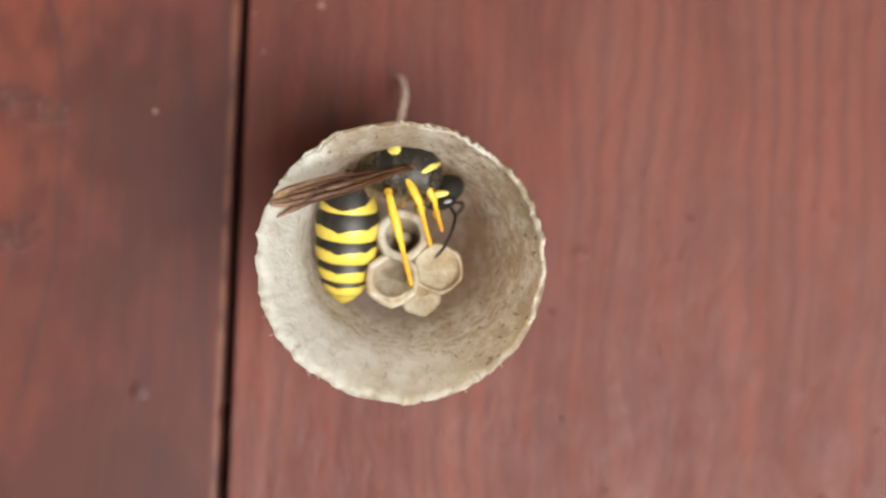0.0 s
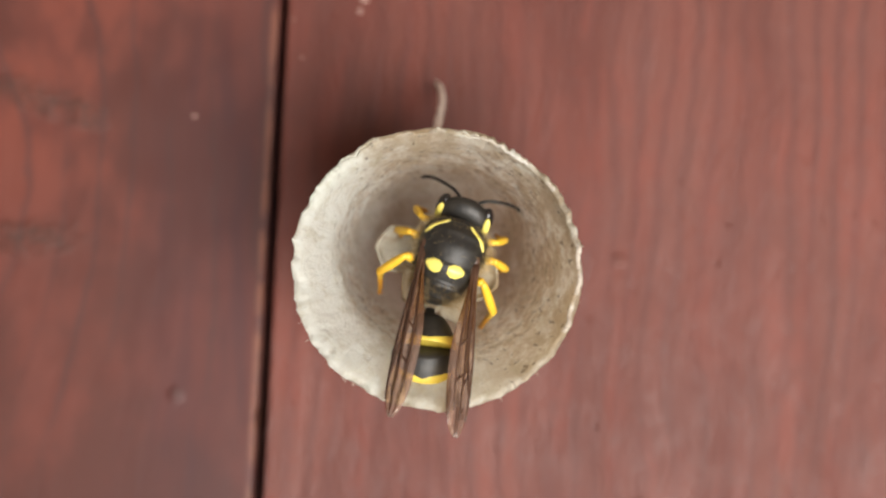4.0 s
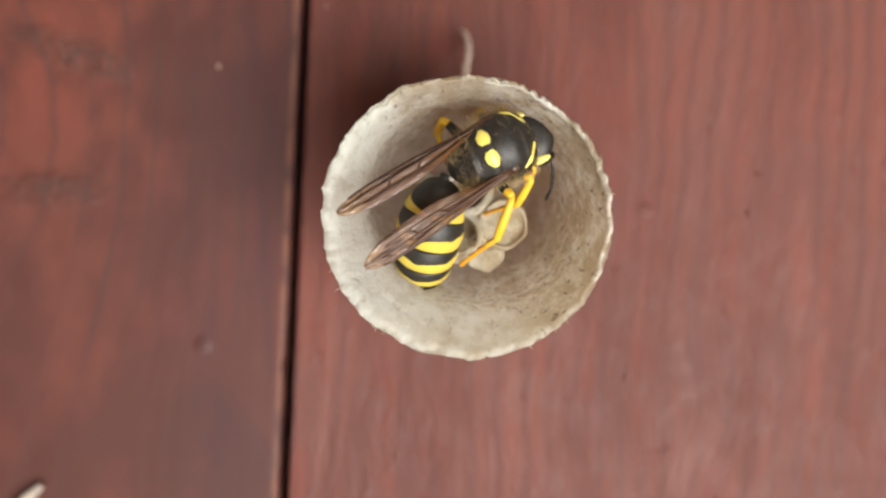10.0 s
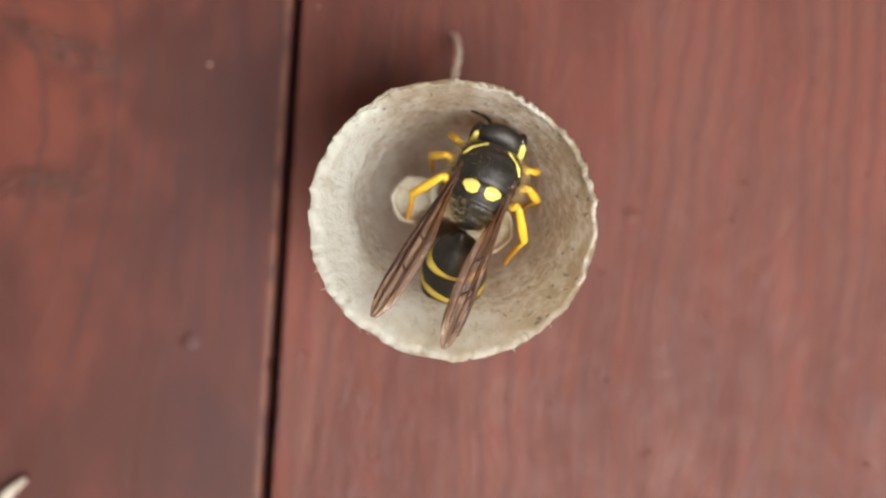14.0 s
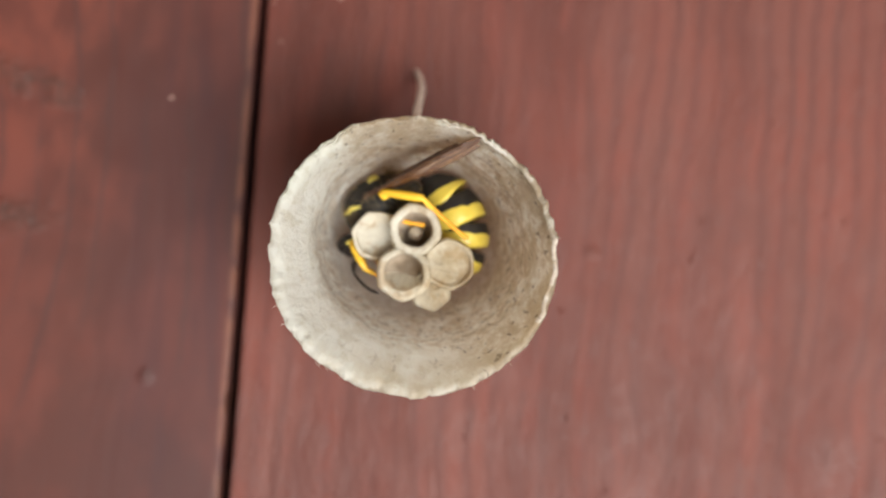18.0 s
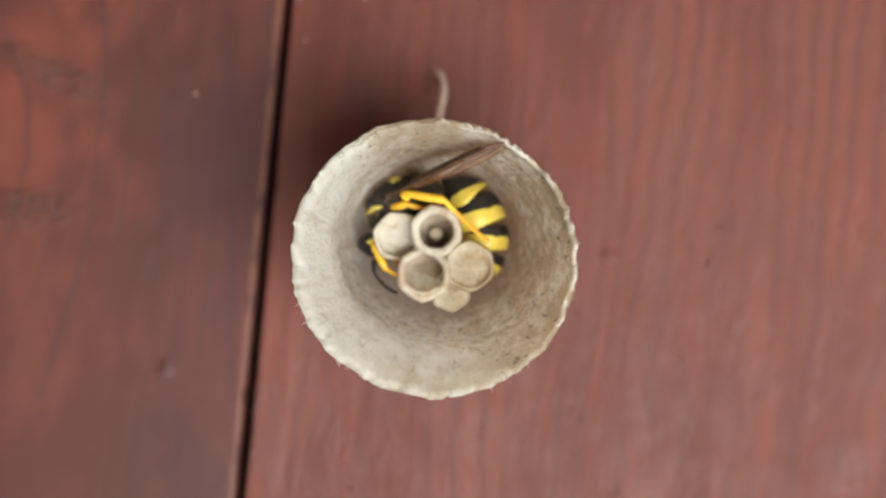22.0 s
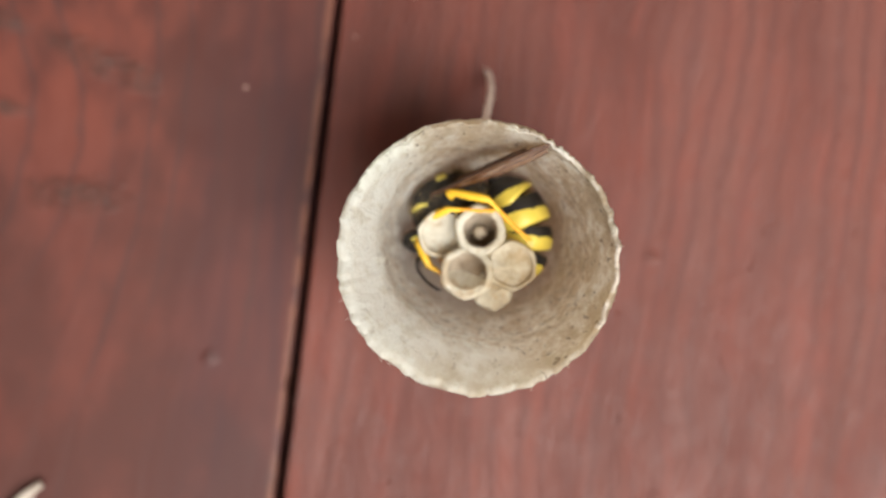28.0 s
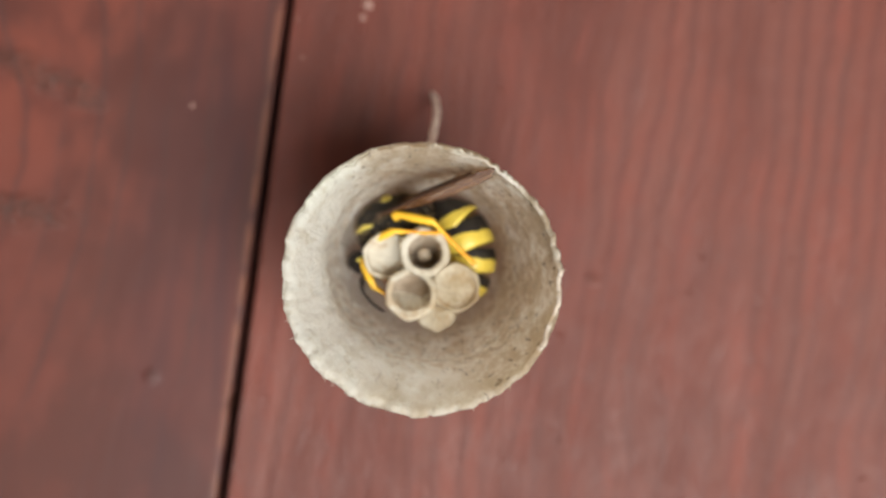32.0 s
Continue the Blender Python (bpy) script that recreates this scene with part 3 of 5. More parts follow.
def cell(parent, at, top, bottom, depth, lean, name, label, filled=None, sides=6, spin=0.0, notch=None, hole=None, tilt=0.0, sealed=False, shaded_half=False):
    """One brood cell: a six-sided paper tube, wider at its mouth."""
    k = 48
    holder = Vector(at)
    hole = top - 0.5 if hole is None else hole

    def ring(r, w, round_off, slope=0.0):
        out = []
        for j in range(k):
            a = 2 * math.pi * j / k
            six = math.cos(math.pi / sides) / math.cos(((a + spin) % (2 * math.pi / sides)) - math.pi / sides)
            s = r * (round_off + (1 - round_off) * six * 1.05) * (1 + 0.03 * rough(math.cos(a) * 2, math.sin(a) * 2, at[0] + w * 0.4))
            dip = 0.0
            if notch is not None and w > -1.0:
                dip = 0.5 * max(0.0, math.cos(a - radians(notch))) ** 2
            out.append((holder.x + s * math.cos(a) + lean[0] * w, holder.y + s * math.sin(a) + lean[1] * w, holder.z + w - dip - slope * s * math.sin(a) / hole + 0.10 * rough(a * 2, at[0], at[1]) + 0.22 * rough(s * math.cos(a) * 0.9, s * math.sin(a) * 0.9, at[0])))
        return out
    rings = []
    for f in (1.0, 0.85, 0.68, 0.5, 0.32, 0.16, 0.05):
        rings.append(ring(bottom + (top - bottom) * (1 - f) ** 0.7, -depth * f, 0.75 if f > 0.5 else 0.55))
    rings.append(ring(top + 0.05, -0.25, 0.42))
    rings.append(ring(top - 0.08, 0.02, 0.42))
    if filled is None or filled < 0:
        rings.append(ring((top * 0.6 + hole * 0.4), 0.16, 0.46))
        rings.append(ring(top * 0.2 + hole * 0.8, 0.12, 0.55))
        rings.append(ring(hole, -0.12, 0.62))
    else:
        hole = top - 0.08
    walls = len(rings) - 1
    if filled is None:
        for f in (0.10, 0.22, 0.38, 0.58, 0.8, 0.93):
            rings.append(ring(hole * (1 - 0.22 * f) * (1 if f < 0.9 else 0.7), -depth * f, 0.8))
        rings.append(ring(0.25, -depth * 0.95, 1))
    else:
        dome = ((0.96, 0.22), (0.84, 0.48), (0.65, 0.62), (0.42, 0.8), (0.2, 0.95), (0.05, 1.0))
        sunk = ((0.99, 0.15), (0.96, 0.4), (0.90, 0.7), (0.75, 0.88), (0.45, 0.97), (0.05, 1.0))
        for q, h in (dome if filled > 0 else sunk):
            rings.append(ring(hole * q, (0.05 if filled > 0 else -0.1) + filled * h, 0.85, tilt * min(1, 1.6 * h)))
    verts, faces = loft(rings, True, True)
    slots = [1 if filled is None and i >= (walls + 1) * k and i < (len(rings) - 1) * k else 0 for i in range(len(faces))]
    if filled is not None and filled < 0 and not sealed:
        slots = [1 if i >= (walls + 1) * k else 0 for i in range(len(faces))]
    if shaded_half:
        # shade painted in: only the deep upper half is brown
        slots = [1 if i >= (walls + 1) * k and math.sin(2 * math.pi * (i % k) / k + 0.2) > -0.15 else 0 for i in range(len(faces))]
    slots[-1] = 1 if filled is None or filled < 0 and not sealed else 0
    return part(name, mesh_of(name, verts, faces, [COMB, LINING_AND_SHADE], slots=slots), parent, label)


def ball(centre, radii, k=20, n=12):
    rings = []
    for i in range(n + 1):
        t = math.pi * (i / n)
        s = max(math.sin(t), 0.02)
        rings.append([(centre[0] + radii[0] * s * math.cos(2 * math.pi * j / k), centre[1] + radii[1] * s * math.sin(2 * math.pi * j / k), centre[2] - radii[2] * math.cos(t)) for j in range(k)])
    return loft(rings, True, True)


GRUB = speckled("pale_egg", (0.62, 0.54, 0.42), (0.50, 0.41, 0.30), 900, 0.45)


def nest():
    ob = new("wasp_nest")
    ob.matrix_world = HANG
    envelope(ob)
    flake(ob, 12, 62, 1.5, 0.10, 3)
    flake(ob, 58, 96, 0.9, 0.05, 8)
    flake(ob, 116, 160, 1.2, 0.12, 27)
    comb = part("comb", mesh_of("comb", *joined(tube([(-0.2, 1.3, -21.9), (-0.2, 1.2, -19), (0.1, 0.7, -16), (0, 0.2, -13.4)], [1.2, 0.7, 0.65, 1.5], 14),
                                               ball((0.0, -0.2, -13.2), (3.6, 3.2, 0.9))), [COMB]), ob, "small pale paper comb")
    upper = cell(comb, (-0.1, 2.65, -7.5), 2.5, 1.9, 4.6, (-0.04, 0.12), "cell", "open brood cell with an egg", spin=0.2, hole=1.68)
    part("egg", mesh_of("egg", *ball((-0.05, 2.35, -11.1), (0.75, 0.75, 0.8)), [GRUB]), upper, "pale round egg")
    cell(comb, (-0.85, -1.6, -7.5), 2.62, 2.0, 5.8, (0.02, 0.0), "cell", "brood cell with a sunken floor, brown shade painted in its deep half, and notched mouth", filled=-2.0, spin=0.5, notch=95, hole=1.9, tilt=2.1, sealed=True, shaded_half=True)
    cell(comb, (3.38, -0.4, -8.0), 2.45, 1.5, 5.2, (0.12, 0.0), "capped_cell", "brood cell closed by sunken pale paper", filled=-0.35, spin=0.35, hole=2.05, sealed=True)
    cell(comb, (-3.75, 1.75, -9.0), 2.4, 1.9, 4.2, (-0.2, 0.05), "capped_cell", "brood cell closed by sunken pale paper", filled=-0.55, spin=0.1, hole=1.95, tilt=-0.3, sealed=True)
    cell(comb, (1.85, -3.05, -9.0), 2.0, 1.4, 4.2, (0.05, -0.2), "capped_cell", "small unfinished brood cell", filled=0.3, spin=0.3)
    # the holdfast behind the shell, and the twisted strand beside it
    part("holdfast", mesh_of("holdfast", *tube([(0, 0, -23.5), (0.1, 0.2, -25.5), (0, 0.1, -27.2), (0, 0, -28.1)], [2.2, 1.3, 1.5, 3.2], 16), [ENVELOPE]), ob, "short paper stalk fixed to the boards")
    line = curve_through([(-0.9, 12.3, -9.0), (-0.9, 13.6, -11.0), (-0.8, 15.6, -16.0), (-0.75, 17.9, -21.5), (-0.95, 19.4, -25.6), (-1.25, 20.4, -27.5), (-1.65, 20.9, -28.1)], 60)
    points, radii = [], []
    for i, p in enumerate(line):
        f = i / 59
        points.append((p.x + 0.10 * rough(f * 14, 1, 0), p.y, p.z + 0.1 * rough(f * 12, 5, 0)))
        radii.append((0.50 - 0.20 * f + 0.10 * rough(f * 16, 7, 0)) * (1 if f < 0.93 else 0.7))
    part("strand", mesh_of("strand", *tube(points, radii, 10, 0.55), [FIBRE]), ob, "thin twisted pale paper strand reaching the boards")
    fuzz = []
    for i in range(26):
        p = Vector(points[random.randrange(8, 56)])
        d = Vector((random.uniform(-1, 1), random.uniform(-0.7, 0.7), random.uniform(-0.4, 0.6))).normalized() * random.uniform(0.3, 0.9)
        fuzz.append(tube([p, p + d * 0.5 + Vector((0.05, 0.05, 0)), p + d], [0.035, 0.03, 0.012], 4))
    for i in range(80):
        a = random.uniform(0, 2 * math.pi)
        lift, swell = rim_edge(a)
        p = Vector((12.6 * swell * math.cos(a), 12.6 * 0.973 * swell * math.sin(a), lift + random.uniform(-0.5, 0.15)))
        d = Vector((math.cos(a), math.sin(a), 0)) * random.uniform(0.02, 0.25) + Vector((random.uniform(-0.3, 0.3), random.uniform(-0.3, 0.3), random.uniform(-0.1, 0.3)))
        fuzz.append(tube([p - d * 0.2, p + d * 0.5, p + d], [0.028, 0.02, 0.008], 3))
    part("loose_fibres", mesh_of("loose_fibres", *joined(*fuzz), [ENVELOPE]), ob, "loose frayed fibre ends")
    tagged(ob, "small cup-shaped grey-beige paper wasp nest under red boards", "wasp nest")
    return ob


nest()


GROWN = 1.15  # a large queen


def grown(name, verts, faces, materials, slots=None):
    return mesh_of(name, [tuple(c * GROWN for c in p) for p in verts], faces, materials, slots=slots)


# ---- the wasp: its own space has x ahead, y to its left, z out of its back, in millimetres ----
BLACK = speckled("black_chitin", (0.011, 0.010, 0.009), (0.036, 0.030, 0.022), 1500, 0.48, 0.00006, 0.5)
YELLOW = speckled("yellow_chitin", (0.64, 0.50, 0.080), (0.56, 0.40, 0.040), 900, 0.36, 0.00004, 0.5)
LEMON = speckled("lemon_chitin", (0.80, 0.69, 0.16), (0.72, 0.58, 0.09), 900, 0.36, 0.00004, 0.5)
AMBER = speckled("orange_leg_chitin", (0.76, 0.47, 0.035), (0.70, 0.37, 0.018), 1400, 0.4, 0.00004, 0.5)
FOOT = speckled("rusty_foot_chitin", (0.74, 0.36, 0.02), (0.60, 0.24, 0.012), 1600, 0.45)
EYE = speckled("dark_eye", (0.012, 0.010, 0.010), (0.022, 0.016, 0.013), 5000, 0.16)
HAIR = speckled("fine_grey_hair", (0.44, 0.32, 0.15), (0.24, 0.16, 0.07), 2500, 0.6)
VEIN = speckled("dark_brown_vein", (0.055, 0.024, 0.013), (0.10, 0.05, 0.028), 1500, 0.4)


def wing_skin():
    """Smoky amber membrane that lets part of the light through, with glints painted along its ripples."""
    n = Nodes("smoky_amber_membrane")
    x, y, z = n.split(n.place())
    ripple = n.node("TexNoise", n.node("CombineXYZ", n.math("MULTIPLY", x, 170), n.math("MULTIPLY", y, 1500), 0.0), scale=1, detail=3)
    out = n.smooth(x, -0.004, -0.012)
    colour = n.mix(out, (0.15, 0.066, 0.023), (0.29, 0.21, 0.185))
    colour = n.mix(n.smooth(ripple, 0.50, 0.64, 0.0, 0.8), colour, (0.065, 0.030, 0.017))
    # painted glints: pale streaks where the ripple is low
    colour = n.mix(n.smooth(ripple, 0.46, 0.36, 0.0, 0.6), colour, (0.62, 0.52, 0.46))
    n.done(colour, n.smooth(ripple, 0.3, 0.7, 0.18, 0.34), n.bump(ripple, 0.9, 0.0006), specular=0.9)
    clear = n.tree.nodes.new("ShaderNodeBsdfTransparent")
    n.put(clear.inputs[0], (0.84, 0.67, 0.46))
    blend = n.tree.nodes.new("ShaderNodeMixShader")
    n.put(blend.inputs[0], n.smooth(ripple, 0.35, 0.65, 0.70, 0.44))
    n.put(blend.inputs[1], n.bsdf.outputs[0])
    n.put(blend.inputs[2], clear.outputs[0])
    n.put(n.out.inputs[0], blend.outputs[0])
    return n.mat


MEMBRANE = wing_skin()

# thorax sections: x, half width, half height, rise
CHEST = [(-4.15, 0.45, 0.45, -1.0), (-3.75, 1.30, 1.25, -0.65), (-2.75, 2.05, 1.85, -0.25), (-1.3, 2.5, 2.3, 0.0), (0.3, 2.72, 2.48, 0.02), (1.4, 2.6, 2.3, -0.06), (2.2, 2.15, 1.85, -0.22), (2.75, 1.3, 1.2, -0.4), (2.95, 0.5, 0.5, -0.5)]


def chest_point(x, a, lift=0.0):
    """A point of the thorax at x, a degrees from the back towards the left side."""
    for s, e in zip(CHEST, CHEST[1:]):
        if x <= e[0]:
            break
    f = max(0.0, min(1.0, (x - s[0]) / (e[0] - s[0])))
    f = f * f * (3 - 2 * f) if s is not CHEST[0] and e is not CHEST[-1] else f
    hw, hh, rise = (s[i] + (e[i] - s[i]) * f for i in (1, 2, 3))
    t = radians(a)
    # seam between the back shield and the plate behind it
    groove = 0.12 * math.exp(-((x + 0.95) / 0.14) ** 2) * max(0.0, math.cos(t)) + 0.08 * math.exp(-((x + 2.5) / 0.12) ** 2) * max(0.0, math.cos(t))
    return ((x, (hw + lift - groove) * math.sin(t), rise + (hh + lift - groove) * math.cos(t)))


def thorax_mesh():
    xs = [-4.15 + 7.1 * (i / 52) for i in range(53)]
    rings = [[chest_point(x, 360 * j / 40) for j in range(40)] for x in xs]
    return grown("thorax", *loft(rings, True, True), [BLACK])


def patch(name, path, widths, material):
    """A raised coloured mark that follows the thorax; path of (x, angle)."""
    line = curve_through([(x, a, 0) for x, a in path], 16)
    rings = []
    for i, p in enumerate(line):
        q, r = line[max(0, i - 1)], line[min(15, i + 1)]
        d = Vector((r.x - q.x, (r.y - q.y) * 0.042, 0)).normalized()
        f = i / 15 * (len(widths) - 1)
        k = min(int(f), len(widths) - 2)
        w = widths[k] + (widths[k + 1] - widths[k]) * (f - k)
        ring = []
        for s, lift in ((-1, -0.05), (-0.8, 0.045), (0, 0.07), (0.8, 0.045), (1, -0.05)):
            ring.append(chest_point(p.x - d.y * w * s, p.y + d.x * w * s / 0.042, lift))
        rings.append(ring)
    return grown(name, *loft(rings, wrap=False), [material])


def segment_mesh(index, length, front, back, share, tooth):
    """One ring of the abdomen, running back from its own origin: black before, yellow behind, with a toothed border."""
    k = 56
    rows = []
    black_rows, yellow_rows = (12, 5) if index == 0 else (6, 6)

    def radius(s):
        bulge = math.sin(math.pi * min(1, s)) * 0.10 * min(front, back)
        r = front + (back - front) * ((max(0.0, (s - 0.14) / 0.86) ** 0.42 if index == 0 else s ** 0.75) if back > front else s ** 1.5) + bulge
        return r - (0.10 * max(0.0, (s - 0.94) / 0.06) if index < 5 else 0)

    def border(a):
        side = abs(a)
        top = (0.5 + 0.5 * math.cos(a)) ** 2
        b = share * (0.62 + 0.46 * top) + tooth * 0.75 * math.exp(-(a / 0.17) ** 2) + tooth * 0.45 * math.exp(-((side - 0.95) / 0.14) ** 2)
        b += 0.02 * rough(a * 5, index, 2.0)
        return max(0.05, min(0.93, b))
    for row in range(black_rows + yellow_rows + 1):
        ring = []
        for j in range(k):
            a = 2 * math.pi * j / k
            a = a - 2 * math.pi if a > math.pi else a
            b = border(a)
            s = b * row / black_rows if row <= black_rows else b + (1 - b) * (row - black_rows) / yellow_rows
            r = radius(s)
            ring.append((-length * s, r * math.sin(a), r * 0.90 * math.cos(a)))
        rows.append(ring)
    # turned-in hind edge
    rows.append([(-length * 0.97, p[1] * 0.90, p[2] * 0.90) for p in rows[-1]])
    verts, faces = loft(rows, True, True)
    slots = [0] * (black_rows * k) + [1] * ((yellow_rows + 1) * k) + [0, 1]
    return grown("abdomen_ring", verts, faces, [BLACK, YELLOW], slots=slots)


RINGS = [(3.2, 0.38, 2.5, 0.82, 0.03), (2.6, 2.30, 2.55, 0.55, 0.13), (2.1, 2.36, 2.36, 0.44, 0.14), (1.8, 2.22, 2.0, 0.41, 0.12), (1.4, 1.86, 1.42, 0.36, 0.10), (1.1, 1.34, 0.25, 0.14, 0.04)]
WAIST = Vector((-4.6, 0, -0.9))
HINGE = {1: Vector((-0.1, 2.05, 1.3)), -1: Vector((-0.1, -2.05, 1.3))}
NECK = Vector((2.5, 0, -0.85))
# legs: coxa, femur, shin with foot
LEGS = {"front": ((1.7, 0.9, -1.9), 2.7, 5.4), "middle": ((0.3, 1.1, -2.2), 3.2, 6.6), "hind": ((-1.3, 1.1, -2.0), 3.8, 8.4)}


def wing_outline(f):
    """Half widths before and behind the fold line at share f of the length."""
    open_out = min(1.0, max(0.0, (f - 0.10) / 0.45))
    open_out = open_out * open_out * (3 - 2 * open_out)
    lead = 0.30 + 0.52 * open_out - 0.12 * max(0.0, f - 0.6)
    trail = 0.26 + 0.98 * open_out * (1 - 0.35 * max(0.0, (f - 0.62) / 0.38) ** 2)
    end = math.sqrt(max(0.0, 1 - max(0.0, (f - 0.80) / 0.20) ** 2))
    return lead * end, trail * end


def wing_point(f, s, side):
    """Membrane point: s from -1 (hind edge) to 1 (fore edge); pleated lengthwise."""
    lead, trail = wing_outline(f)
    y = lead * s if s > 0 else trail * s
    pleat = 0.20 * math.cos(3 * math.pi * s) * min(1, 4 * f) * (1 - 0.5 * f)
    return (-13.9 * f, side * y, pleat + 0.03 * rough(f * 9, s * 3, 0))


def wing(root, side):
    rings = []
    for i in range(34):
        f = 0.995 * i / 33
        top = [wing_point(f, -1 + 2 * j / 12, side) for j in range(13)]
        rings.append(top + [(x, y, z - 0.03) for x, y, z in reversed(top)])
    ob = part("wing", grown("wing", *loft(rings, True, True), [MEMBRANE]), root, "folded smoky amber wing")
    lines = [[(f, 0.97) for f in (0.0, 0.15, 0.35, 0.6, 0.8, 0.9)], [(f, 0.45) for f in (0.0, 0.2, 0.4, 0.62)], [(f, 0.02) for f in (0.0, 0.2, 0.45, 0.7, 0.9)],
             [(0.02, -0.3), (0.3, -0.45), (0.6, -0.5), (0.85, -0.45)], [(0.4, 0.45), (0.45, 0.0), (0.5, -0.48)], [(0.62, 0.9), (0.68, 0.4), (0.72, 0.0)],
             [(0.62, 0.45), (0.66, -0.1), (0.7, -0.5)], [(0.8, 0.95), (0.84, 0.4), (0.9, 0.0)], [(0.55, 0.45), (0.7, 0.62), (0.82, 0.9)]]
    for line in lines:
        pts = [wing_point(f, s, side) for f, s in line]
        pts = [(p.x, p.y, p.z + 0.02) for p in curve_through(pts, 12)]
        part("wing_vein", grown("wing_vein", *tube(pts, [(1.5 if line[0][1] > 0.9 and len(line) > 4 else 1.0) * (0.115 - 0.065 * abs(line[0][0] + (line[-1][0] - line[0][0]) * i / 11)) for i in range(12)], 6), [VEIN]), ob, "dark brown wing vein")
    return ob


def leg(root, kind, side):
    coxa, upper, lower = LEGS[kind]
    thick = {"front": 0.36, "middle": 0.39, "hind": 0.42}[kind]
    # the femur runs along +x of its own space, dark near the body
    def limb(name, stations, parent, materials, label, slots_at):
        verts, faces = tube([(x, 0, z) for x, z, r in stations], [r for x, z, r in stations], 10)
        slots = []
        for i in range(len(stations) - 1):
            slots += [slots_at[i]] * 10
        return part(name, grown(name, verts, faces, materials, slots=slots + [slots[0], slots[-1]]), parent, label)
    femur = limb("leg", [(0, 0, thick * 0.7), (upper * 0.25, 0.05, thick * 1.05), (upper * 0.5, 0.08, thick), (upper * 0.80, 0.05, thick * 0.88), (upper * 0.93, 0.02, thick * 0.8), (upper, 0, thick * 0.55)],
                 root, [BLACK, AMBER], "leg dark above and yellow below", [0, 0, 0, 1, 1])
    a, h = lower * 0.42, lower * 0.15
    stations = [(0, 0, thick * 0.5), (a * 0.12, h * 0.14, thick * 0.74), (a * 0.6, h * 0.62, thick * 0.94), (a * 0.97, h, thick * 0.80), (a + 0.12, h * 0.98, thick * 0.55)]
    rest = lower - a
    for i in range(1, 5):
        f = i / 4
        drop = h * (1 - f) ** 1.15
        stations += [(a + rest * (f - 0.04), drop + 0.01, thick * (0.66 - 0.17 * f)), (a + rest * f, drop, thick * (0.50 - 0.15 * f))]
    shin = limb("shin", stations, femur, [AMBER, FOOT], "yellow shin with rusty jointed foot", [0, 0, 0, 0, 0] + [0] + [1] * 6 + [1])
    return femur, shin


def head(root):
    rings = []
    for i in range(19):
        t = math.pi * i / 18
        x, r = -1.05 * math.cos(t), max(0.03, math.sin(t)) ** 0.75
        rings.append([(x, 2.2 * r * math.cos(2 * math.pi * j / 36), 1.95 * r * math.sin(2 * math.pi * j / 36) - 0.22 * x) for j in range(36)])
    ob = part("head", grown("head", *loft(rings, True, True), [BLACK]), root, "black head with yellow face")
    for side in (1, -1):
        part("eye", grown("eye", *ball((0.25, side * 1.78, 0.15), (0.72, 0.62, 1.35), 24, 16), [EYE]), ob, "glossy dark kidney-shaped eye")
        part("cheek_stripe", grown("cheek_stripe", *ball((-0.48, side * 1.95, 0.1), (0.30, 0.34, 1.0), 16, 12), [LEMON]), ob, "lemon-yellow stripe behind the eye")
        part("mandible", grown("mandible", *tube([(0.75, side * 0.95, -1.55), (0.95, side * 0.75, -2.1), (0.95, side * 0.3, -2.5)], [0.42, 0.36, 0.12], 10, 0.7), [YELLOW]), ob, "yellow mandible")
        path = [(1.0, side * 0.35, 0.35), (1.5, side * 0.9, 0.8), (1.8, side * 1.5, 1.05), (2.3, side * 2.4, 0.95), (2.9, side * 3.2, 0.6), (3.5, side * 3.9, 0.1), (4.0, side * 4.4, -0.6)]
        line = curve_through(path, 22)
        part("antenna", grown("antenna", *tube([tuple(p) for p in line], [0.125 + (0.025 if i % 2 else 0.0) for i in range(21)] + [0.06], 8), [BLACK]), ob, "thin black antenna")
    part("face_plate", grown("face_plate", *ball((0.82, 0, -0.95), (0.42, 0.95, 0.85), 20, 12), [YELLOW]), ob, "yellow face plate")
    part("brow_mark", grown("brow_mark", *ball((0.98, 0, 0.25), (0.16, 0.45, 0.3), 14, 10), [YELLOW]), ob, "small yellow brow mark")
    return ob


